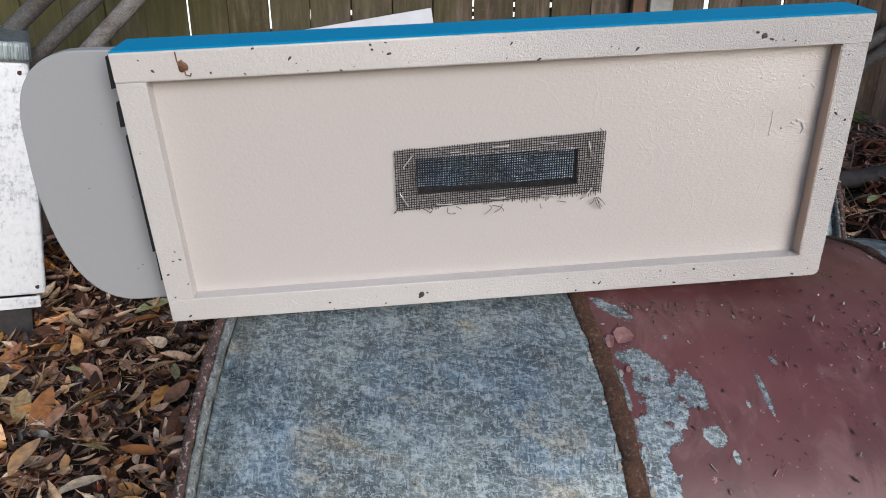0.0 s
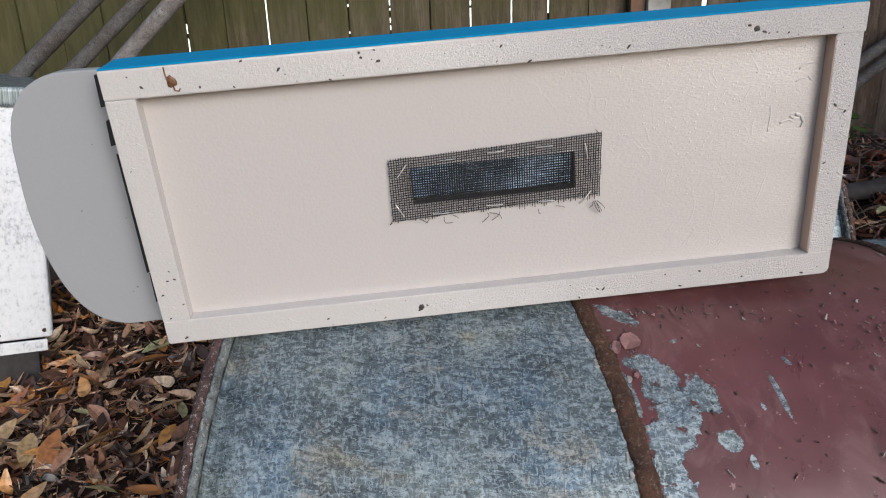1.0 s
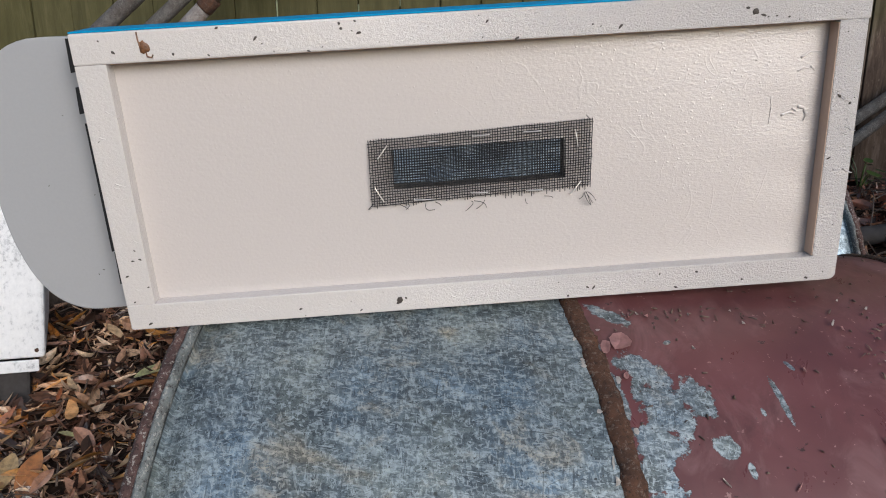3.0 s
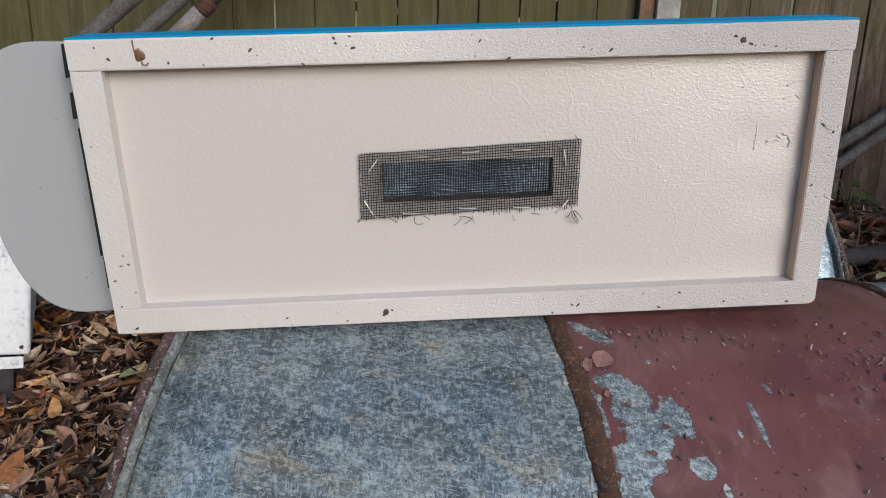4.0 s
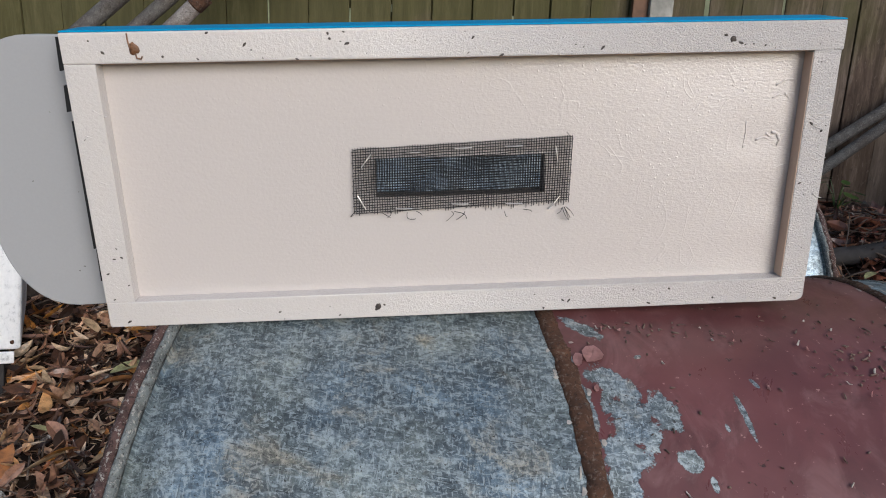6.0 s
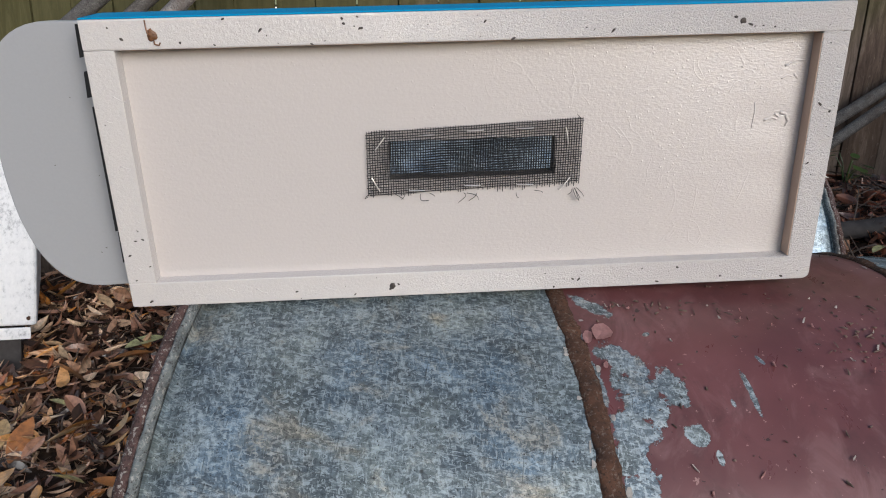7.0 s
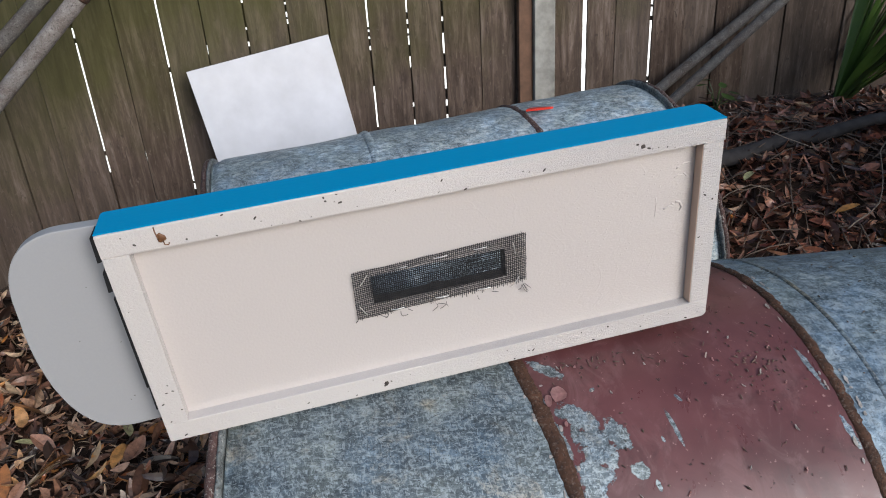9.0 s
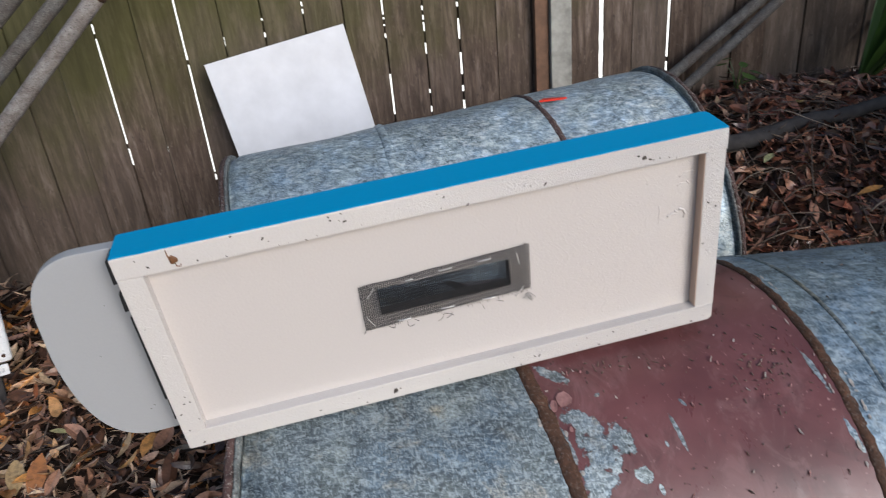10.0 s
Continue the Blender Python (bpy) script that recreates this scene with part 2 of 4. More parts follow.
def enamel(name, color, rough=0.34, brush=(6, 6, 90), relief=0.12, ridged=False, peel=0.0, spec=0.5, nib=0.45):
    """Brushed-on gloss paint: strokes and pimples, thicker and lumpier towards one end where ridged or peel is set."""
    m, nt, b = start(name)
    o = coords(nt)
    where = noisy(nt, o, 6, 1, 0.4)
    n1 = maths(nt, "MULTIPLY", maths(nt, "SUBTRACT", noisy(nt, coords(nt, brush), 3.0, 2, 0.5, 0.4), 0.5), where)
    n3 = maths(nt, "MULTIPLY", maths(nt, "SUBTRACT", noisy(nt, o, 420, 2, 0.5), 0.5), where)
    pim = node(nt, "TexVoronoi", {"Vector": o, "Scale": 270.0})
    some = ramp(nt, node(nt, "SeparateXYZ", {0: pim.outputs["Color"]}).outputs[1], [(0.76, 0.0), (0.78, 1.0)])
    pimple = maths(nt, "MULTIPLY", ramp(nt, pim.outputs["Distance"], [(0.0, 1.0), (0.24, 0.0)]), some)
    speck = ramp(nt, noisy(nt, o, 520, 3, 0.7), [(0.25, 0.955), (0.75, 1.0)])
    col = mix(nt, 1.0, color, speck, "MULTIPLY")
    sep = node(nt, "SeparateXYZ", {0: o})
    zone = node(nt, "MapRange", {0: sep.outputs[0], 1: 0.18, 2: 0.44, 3: 0.0, 4: 1.0}).outputs[0]
    thick = maths(nt, "ADD", maths(nt, "MULTIPLY", zone, 0.8), 0.2)
    h = maths(nt, "ADD", maths(nt, "ADD", maths(nt, "MULTIPLY", n1, 0.35), maths(nt, "MULTIPLY", n3, 0.6)), maths(nt, "MULTIPLY", maths(nt, "MULTIPLY", pimple, thick), nib))
    if ridged:
        for sc, keep in ((16, 0.50), (27, 0.53)):
            swirl = noisy(nt, o, sc, 1.5, 0.5, 1.4)
            hair = ramp(nt, maths(nt, "ABSOLUTE", maths(nt, "SUBTRACT", swirl, 0.5)), [(0.0, 1.0), (0.016, 0.0)])
            hair = maths(nt, "MULTIPLY", hair, ramp(nt, noisy(nt, o, sc * 1.7, 2, 0.5), [(keep, 0.0), (keep + 0.08, 1.0)]))
            h = maths(nt, "ADD", h, maths(nt, "MULTIPLY", maths(nt, "MULTIPLY", hair, zone), 0.30))
        grain = maths(nt, "SUBTRACT", noisy(nt, coords(nt, (330, 60, 900)), 1.0, 3, 0.6, 0.3), 0.5)
        h = maths(nt, "ADD", h, maths(nt, "MULTIPLY", maths(nt, "MULTIPLY", grain, zone), 0.8))
    if peel:
        skin = maths(nt, "SUBTRACT", noisy(nt, coords(nt, (0.8, 1, 1.3), rotation=(0, 0.5, 0)), 470, 4, 0.66, 0.9), 0.5)
        h = maths(nt, "ADD", h, maths(nt, "MULTIPLY", maths(nt, "MULTIPLY", skin, maths(nt, "ADD", maths(nt, "MULTIPLY", zone, 0.92), 0.08)), peel))
    finish(nt, b, col, ramp(nt, noisy(nt, o, 60, 3, 0.6), [(0.2, rough - 0.012), (0.8, rough + 0.012)]), 0.0, spec)
    bump(nt, b, h, relief, 0.002)
    return m


def plain(name, color, rough=0.6, metal=0.0, vary=0.15, scale=40, relief=0.1):
    m, nt, b = start(name)
    n = noisy(nt, coords(nt), scale, 5, 0.6)
    col = ramp(nt, n, [(0.3, tuple(c * (1 - vary) for c in color)), (0.7, tuple(min(1, c * (1 + vary)) for c in color))])
    finish(nt, b, col, rough, metal)
    bump(nt, b, n, relief, 0.002)
    return m


def weathered_paling():
    m, nt, b = start("weathered_paling")
    pos = coords(nt, kind="Position")
    rnd = node(nt, "ObjectInfo").outputs["Random"]
    off = node(nt, "CombineXYZ", {0: maths(nt, "MULTIPLY", rnd, 17.0), 1: 0.0, 2: maths(nt, "MULTIPLY", rnd, 31.0)}).outputs[0]
    shifted = node(nt, "VectorMath", {0: pos, 1: off}, operation="ADD").outputs[0]
    grain = noisy(nt, node(nt, "Mapping", {"Vector": shifted, "Scale": (62, 62, 6.5)}).outputs[0], 1.0, 6, 0.68, 0.5)
    broad = noisy(nt, node(nt, "Mapping", {"Vector": shifted, "Scale": (17, 17, 5.5)}).outputs[0], 1.0, 4, 0.6)
    col = ramp(nt, grain, [(0.32, (0.034, 0.022, 0.016)), (0.5, (0.090, 0.061, 0.045)), (0.70, (0.20, 0.154, 0.125))])
    col = mix(nt, maths(nt, "MULTIPLY", ramp(nt, broad, [(0.40, 0.0), (0.66, 1.0)]), 0.65), col, (0.045, 0.028, 0.020))
    scar = noisy(nt, node(nt, "Mapping", {"Vector": shifted, "Scale": (120, 120, 40)}).outputs[0], 1.0, 5, 0.7, 0.8)
    col = mix(nt, maths(nt, "MULTIPLY", ramp(nt, scar, [(0.60, 0.0), (0.68, 1.0)]), 0.35), col, (0.24, 0.195, 0.165))
    col = mix(nt, maths(nt, "MULTIPLY", ramp(nt, scar, [(0.36, 1.0), (0.42, 0.0)]), 0.6), col, (0.022, 0.015, 0.012))
    col = mix(nt, maths(nt, "MULTIPLY", rnd, 0.30), col, (0.15, 0.125, 0.105))
    sep = node(nt, "SeparateXYZ", {0: pos})
    patch = noisy(nt, pos, 4.5, 4, 0.6)
    high = maths(nt, "ADD", maths(nt, "MULTIPLY", sep.outputs[2], 1.6), maths(nt, "MULTIPLY", sep.outputs[0], -0.35))
    algae = node(nt, "MapRange", {0: maths(nt, "ADD", maths(nt, "ADD", high, patch), maths(nt, "MULTIPLY", broad, 0.6)), 1: 1.62, 2: 2.15, 3: 0.0, 4: 0.80}).outputs[0]
    col = mix(nt, algae, col, mix(nt, grain, (0.026, 0.026, 0.008), (0.085, 0.082, 0.022)))
    finish(nt, b, col, 0.82, 0.0, 0.25)
    bump(nt, b, grain, 0.55, 0.003)
    return m


def flaking_white():
    m, nt, b = start("flaking_white_paint")
    o = coords(nt)
    n1 = noisy(nt, coords(nt, (1, 1, 0.75)), 95, 7, 0.75)
    n2 = noisy(nt, o, 9, 4, 0.6)
    v = maths(nt, "ADD", maths(nt, "MULTIPLY", n1, 0.75), maths(nt, "MULTIPLY", n2, 0.35))
    col = ramp(nt, v, [(0.40, (0.18, 0.18, 0.185)), (0.46, (0.44, 0.45, 0.47)), (0.54, (0.66, 0.665, 0.68)), (0.8, (0.78, 0.78, 0.79))])
    finish(nt, b, col, 0.7)
    bump(nt, b, n1, 0.4, 0.002)
    return m


def leaf_litter(name, per_object=False, bark=False):
    m, nt, b = start(name)
    r = node(nt, "ObjectInfo").outputs["Random"] if per_object else node(nt, "NewGeometry").outputs["Random Per Island"]
    if per_object:
        col = ramp(nt, r, [(0.0, (0.36, 0.14, 0.045)), (0.22, (0.56, 0.25, 0.055)), (0.40, (0.50, 0.33, 0.19)), (0.60, (0.72, 0.53, 0.34)), (0.74, (0.62, 0.26, 0.05)), (0.88, (0.52, 0.52, 0.26)), (1.0, (0.30, 0.10, 0.045))])
    else:
        col = ramp(nt, r, [(0.0, (0.016, 0.009, 0.007)), (0.25, (0.060, 0.029, 0.020)), (0.44, (0.180, 0.084, 0.052)), (0.60, (0.40, 0.205, 0.13)), (0.74, (0.60, 0.36, 0.22)), (0.88, (0.80, 0.60, 0.42)), (0.95, (0.66, 0.28, 0.065)), (1.0, (0.24, 0.045, 0.022))])
    if bark:
        col = ramp(nt, r, [(0.0, (0.018, 0.009, 0.007)), (0.24, (0.070, 0.031, 0.022)), (0.48, (0.190, 0.076, 0.050)), (0.70, (0.34, 0.125, 0.078)), (0.88, (0.48, 0.27, 0.17)), (1.0, (0.30, 0.065, 0.038))])
    n = noisy(nt, coords(nt, kind="Position"), 90, 5, 0.65)
    col = mix(nt, maths(nt, "MULTIPLY", ramp(nt, n, [(0.42, 0.0), (0.62, 1.0)]), 0.5), col, (0.03, 0.018, 0.012))
    finish(nt, b, col, 0.33, 0.0, 0.6)
    bump(nt, b, n, 0.3, 0.002)
    return m


def soil():
    m, nt, b = start("dark_mulch_soil")
    o = coords(nt, kind="Position")
    n = noisy(nt, o, 45, 7, 0.7)
    col = ramp(nt, n, [(0.3, (0.012, 0.008, 0.006)), (0.55, (0.045, 0.028, 0.020)), (0.75, (0.10, 0.065, 0.042))])
    finish(nt, b, col, 0.9, 0.0, 0.2)
    bump(nt, b, n, 0.8, 0.01)
    return m


def strap_green():
    m, nt, b = start("strap_leaf_green")
    r = node(nt, "ObjectInfo").outputs["Random"]
    n = noisy(nt, coords(nt), 35, 4, 0.6)
    col = mix(nt, r, (0.020, 0.045, 0.012), (0.115, 0.20, 0.04))
    col = mix(nt, maths(nt, "MULTIPLY", n, 0.4), col, (0.03, 0.06, 0.02))
    finish(nt, b, col, 0.4)
    return m


# ZINC has larger blotches; its paler colour also stands for sky light.
GALV, ZINC, MAROON = galvanised("galvanised_steel", False, (0.90, 0.91, 0.90)), galvanised("paler_galvanised_steel", True, (0.94, 1.0, 1.05)), peeling_maroon()
# Same zinc darkened and tinted; the sky's blue reflection is in its colour.
TINTED_ZINC = galvanised("blue_tinted_galvanised_steel", True, (0.54, 0.62, 0.70))
RUST = rusty("rusted_hoop", (0.018, 0.009, 0.006), (0.105, 0.047, 0.026), 0.14)
RIM_RUST = rusty("rusted_rim", (0.030, 0.017, 0.016), (0.110, 0.062, 0.056), 0.55)
RIM_ZINC = rusty("chalky_zinc_edge", (0.055, 0.060, 0.060), (0.215, 0.24, 0.24), 0.55)
CREAM = enamel("cream_panel_paint", (0.486, 0.446, 0.428), 0.24, (16, 6, 105), 0.30, ridged=True, spec=0.8, nib=1.2)
CREAM_RAIL = enamel("cream_rail_paint", (0.520, 0.487, 0.470), 0.25, (60, 6, 60), 0.50, peel=4.6, spec=1.0, nib=0.5)
GREY = enamel("pale_grey_paint", (0.300, 0.302, 0.313), 0.5, (8, 8, 8), 0.05)
BLUE = enamel("bright_blue_paint", (0.0, 0.225, 0.44), 0.5, (5, 60, 60), 0.2, spec=0.06)
BLACK = plain("matte_black", (0.005, 0.005, 0.006), 0.9)
WIRE = plain("dark_screen_wire", (0.014, 0.014, 0.016), 0.5)
STAPLE = plain("bright_staple_steel", (0.72, 0.70, 0.68), 0.35, 0.7, 0.05)
RESIN = plain("brown_knot_resin", (0.13, 0.055, 0.022), 0.45, 0.0, 0.5, 300, 0.5)
DARK_EDGE = plain("dark_edge_brown", (0.07, 0.06, 0.055), 0.85, 0.0, 0.3, 120, 0.3)
PALING, WHITE, SOIL = weathered_paling(), flaking_white(), soil()
POST = plain("pale_weathered_post", (0.26, 0.25, 0.225), 0.85, 0.0, 0.45, 18, 0.4)
POST_BROWN = plain("brown_stained_batten", (0.13, 0.068, 0.04), 0.8, 0.0, 0.35, 25, 0.4)
BOARD = plain("white_board_face", (0.56, 0.56, 0.59), 0.6, 0.0, 0.09, 11, 0.04)
PIPE = rusty("weathered_pipe", (0.060, 0.056, 0.054), (0.135, 0.127, 0.12), 0.25)
PIPE_BROWN = rusty("brown_stained_pipe", (0.045, 0.028, 0.020), (0.15, 0.10, 0.075), 0.15)
PIPE_RUST = rusty("rust_stained_pipe", (0.12, 0.098, 0.088), (0.27, 0.255, 0.245), 0.35)
LITTER, LEAF = leaf_litter("leaf_litter"), leaf_litter("single_fallen_leaf", True)
MULCH = leaf_litter("dark_bark_mulch", False, True)
TWIG = plain("dry_twig", (0.10, 0.072, 0.056), 0.8, 0.0, 0.5, 60, 0.3)
PALE_STICK = plain("pale_dry_stick", (0.24, 0.19, 0.145), 0.75, 0.0, 0.3, 60, 0.3)
STRAP = strap_green()
RED = plain("red_plastic", (0.55, 0.035, 0.02), 0.35, 0.0, 0.1)
ROOT = plain("grey_root_bark", (0.034, 0.030, 0.030), 0.85, 0.0, 0.4, 50, 0.5)


# ---- mesh helpers ----
def part(name, bm, material, parent=None, label="", smooth=False):
    me = bpy.data.meshes.new(name)
    if isinstance(bm, tuple):
        me.from_pydata(*bm)
    else:
        bm.to_mesh(me)
        bm.free()
    me.materials.append(material)
    if smooth:
        me.polygons.foreach_set("use_smooth", [True] * len(me.polygons))
    ob = new(name, me)
    ob.parent = parent
    if label:
        ob["label"] = label
    return ob


def thing(name, m, label, category, group="", kind=""):
    e = new(name)
    e.matrix_world = m
    e.empty_display_size = 0.05
    return tagged(e, label, category, group, kind)


def box(x0, x1, y0, y1, z0, z1, bevel=0.0015, seg=2):
    bm = bmesh.new()
    bmesh.ops.create_cube(bm, size=1)
    for v in bm.verts:
        v.co = ((x0 + x1) / 2 + v.co.x * (x1 - x0), (y0 + y1) / 2 + v.co.y * (y1 - y0), (z0 + z1) / 2 + v.co.z * (z1 - z0))
    if bevel:
        bmesh.ops.bevel(bm, geom=bm.edges[:], offset=bevel, segments=seg, affect="EDGES", profile=0.6)
    return bm


def prism(outline, lo, hi, axis="y", bevel=0.001):
    """An outline of (a, b) pairs pushed out along an axis between lo and hi."""
    bm = bmesh.new()
    def at(a, b, c):
        return {"y": (a, c, b), "z": (a, b, c), "x": (c, a, b)}[axis]
    low = [bm.verts.new(at(a, b, lo)) for a, b in outline]
    high = [bm.verts.new(at(a, b, hi)) for a, b in outline]
    n = len(outline)
    f0, f1 = bm.faces.new(low), bm.faces.new(high[::-1])
    for i in range(n):
        bm.faces.new((low[i], high[i], high[(i + 1) % n], low[(i + 1) % n]))
    bmesh.ops.recalc_face_normals(bm, faces=bm.faces[:])
    if bevel:
        bmesh.ops.bevel(bm, geom=[*f0.edges, *f1.edges], offset=bevel, segments=2, affect="EDGES", profile=0.6)
    return bm


def tube(points, radius, sides=8, taper=1.0, wobble=0.0, rng=random):
    """Vertices and faces of a round bar along points."""
    pts = [Vector(p) for p in points]
    verts, faces = [], []
    up = Vector((0.13, 0.31, 0.94))
    for i, p in enumerate(pts):
        d = (pts[min(i + 1, len(pts) - 1)] - pts[max(i - 1, 0)]).normalized()
        a = d.cross(up)
        a = (a if a.length > 0.05 else d.cross(Vector((1, 0, 0)))).normalized()
        b = d.cross(a)
        r = radius * (1 + (taper - 1) * i / max(1, len(pts) - 1)) * (1 + rng.uniform(-wobble, wobble))
        for k in range(sides):
            t = 2 * math.pi * k / sides
            verts.append(tuple(p + (a * math.cos(t) + b * math.sin(t)) * r))
    for i in range(len(pts) - 1):
        for k in range(sides):
            n = (k + 1) % sides
            faces.append((i * sides + k, i * sides + n, (i + 1) * sides + n, (i + 1) * sides + k))
    faces.append(tuple(range(sides))[::-1])
    faces.append(tuple(range((len(pts) - 1) * sides, len(pts) * sides)))
    return verts, [], faces


def joined(pieces):
    verts, faces = [], []
    for v, _, f in pieces:
        k = len(verts)
        verts += v
        faces += [tuple(i + k for i in q) for q in f]
    return verts, [], faces


def smoothstep(a, b, x):
    t = min(1.0, max(0.0, (x - a) / (b - a)))
    return t * t * (3 - 2 * t)


# ---- ground ----
GROUND = 0.02


def ground_height(x, y):
    bank = 0.40 * smoothstep(0.45, 1.05, x) * smoothstep(0.85, 1.72, y) * (1 - smoothstep(3.5, 8.0, abs(x) + abs(y - 2)))
    bank += 0.06 * smoothstep(1.15, 1.85, y) * (1 - smoothstep(0.1, 0.6, x)) * (1 - smoothstep(3.5, 8.0, abs(x) + abs(y - 2)))
    bank *= 1 - smoothstep(1.97, 2.35, y)
    near = 1 - smoothstep(4, 9, math.hypot(x, y))
    lumps = 0.018 * noise.noise((x * 3.1, y * 3.1, 0.3)) + 0.008 * noise.noise((x * 11, y * 11, 4.0))
    return GROUND - 0.012 + bank + lumps * near


def spread(lo, hi, step, far):
    c = list(np.arange(lo, hi, step))
    g = step
    while c[-1] < far:
        g *= 1.5
        c.append(c[-1] + g)
    g = step
    while c[0] > -far:
        g *= 1.5
        c.insert(0, c[0] - g)
    return c


gx, gy = spread(-2.2, 2.6, 0.05, 900), spread(-0.4, 2.4, 0.05, 900)
gv = [(x, y, ground_height(x, y)) for y in gy for x in gx]
gf = [(j * len(gx) + i, j * len(gx) + i + 1, (j + 1) * len(gx) + i + 1, (j + 1) * len(gx) + i) for j in range(len(gy) - 1) for i in range(len(gx) - 1)]
tagged(part("ground", (gv, [], gf), SOIL, smooth=True), "dark brown mulchy soil rising to a bank by the fence", "ground", kind="structure")


# ---- fence ----
FENCE_Y = 1.93
fence = thing("fence", pose(0, FENCE_Y, 0), "weathered grey-brown timber paling fence with green algae", "fence", kind="structure")
GAPS = [-0.965, -0.855, -0.752, -0.642, -0.540, -0.433, -0.329, -0.224, -0.118, -0.016, 0.087, 0.191, 0.284, 0.385, 0.482, 0.588, 0.677, 0.764, 0.868, 0.962, 1.056, 1.153, 1.265, 1.350]
# open gaps: width, from height, to height, share of the height that is open
OPEN = {-0.752: (0.0046, 0.36, 0.84, 0.88), -0.642: (0.0046, 0.36, 0.76, 0.93), -0.540: (0.0030, 0.22, 0.50, 0.15), -0.433: (0.0048, 0.28, 1.1, 0.92), -0.329: (0.0035, 0.5, 0.95, 0.08), -0.224: (0.0045, 0.45, 0.95, 0.35), -0.118: (0.0045, 0.5, 0.95, 0.45),
        -0.016: (0.0045, 0.60, 0.95, 0.25), 0.087: (0.0045, 0.30, 0.80, 0.30), 0.191: (0.0050, 0.42, 0.95, 0.6), 0.284: (0.0055, 0.36, 0.95, 0.55), 0.677: (0.0140, 0.20, 1.4, 1.0), 0.868: (0.0070, 0.42, 1.2, 0.9)}
rng = random.Random(4)
edges = [GAPS[0] - 0.105 * k for k in range(16, 0, -1)] + GAPS + [GAPS[-1] + 0.1 * k for k in range(1, 17)]
LEVELS = [-0.04, 0.1] + [0.2 + 0.018 * k for k in range(43)] + [1.1, 1.3]
STEPS = [-0.03] + [0.2 + 0.006 * k for k in range(140)] + [1.2, 1.58]


def gap_edge(x):
    """Half widths of the slit at x, level by level."""
    w = OPEN.get(x, (0.0029, 0, 0, 0))[0]
    return [w / 2 * rng.uniform(0.80, 1.0) for z in LEVELS]


def cover_strip(x):
    """Timber backing added behind a slit to darken it, missing where light comes through."""
    w, lo, hi, share = OPEN.get(x, (0.0, 0.0, 0.0, 0.0))
    pieces, since, through_here = [], STEPS[0], False
    for za, zb in zip(STEPS, STEPS[1:]):
        if rng.random() < 0.35 or not lo < za < hi:
            was, through_here = through_here, lo < za < hi and rng.random() < share
            if through_here and not was:
                pieces.append((since, za))
            elif was and not through_here:
                since = za
    if not through_here:
        pieces.append((since, STEPS[-1]))
    verts, faces = [], []
    for a, c in pieces:
        if c > a + 0.001:
            k = len(verts)
            verts += [(x + i, y, z) for z in (a, c) for y in (0.0132, 0.0180) for i in (-0.012, 0.012)]
            faces += [tuple(k + i for i in f) for f in ((0, 1, 5, 4), (2, 6, 7, 3), (0, 4, 6, 2), (1, 3, 7, 5), (0, 2, 3, 1), (4, 5, 7, 6))]
    return verts, [], faces


widths = {x: gap_edge(x) for x in edges}
for n, (a, c) in enumerate(zip(edges, edges[1:])):
    top, depth = 1.62 + rng.uniform(-0.012, 0.012), (0.0022 if n % 2 else -0.0022) + rng.uniform(-0.0015, 0.0015)
    left = [(a + w, z) for w, z in zip(widths[a], LEVELS)] + [(a + 0.001, top)]
    right = [(c - w, z) for w, z in zip(widths[c], LEVELS)] + [(c - 0.001, top)]
    part("paling", prism(left + right[::-1], depth, depth + 0.009, "y", 0.0012), PALING, fence)
for x in edges:
    part("cover_strip", cover_strip(x), PALING, fence)
for z in (0.08, 1.30):
    part("rail", box(edges[0], edges[-1], 0.019, 0.055, z, z + 0.075, 0.003), PALING, fence, "hardwood back rail")
part("post", box(0.523, 0.580, -0.046, -0.004, -0.05, 1.7, 0.004), POST, fence, "pale weathered square post")
part("batten", box(0.484, 0.5215, -0.030, -0.004, -0.05, 1.6, 0.003), POST_BROWN, fence, "brown stained batten")


# added sheet glows for the sunlit yard beyond, seen through the gaps
m, nt, b = start("glowing_pale_backdrop")
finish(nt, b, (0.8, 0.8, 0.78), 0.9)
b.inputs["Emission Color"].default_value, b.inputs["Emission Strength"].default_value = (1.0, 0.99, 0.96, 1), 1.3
tagged(part("backdrop", box(-9, 9, 2.7, 2.8, -0.3, 0.84, 0), m), "added pale glowing backdrop for the bright yard beyond the fence", "backdrop", kind="structure")
tagged(part("backdrop", box(-9, 9, 2.85, 2.95, -0.3, 3.2, 0), plain("dull_greenery_beyond", (0.30, 0.32, 0.20), 0.9, 0.0, 0.4, 6, 0.0)), "dull greenery beyond the fence", "backdrop", kind="structure")


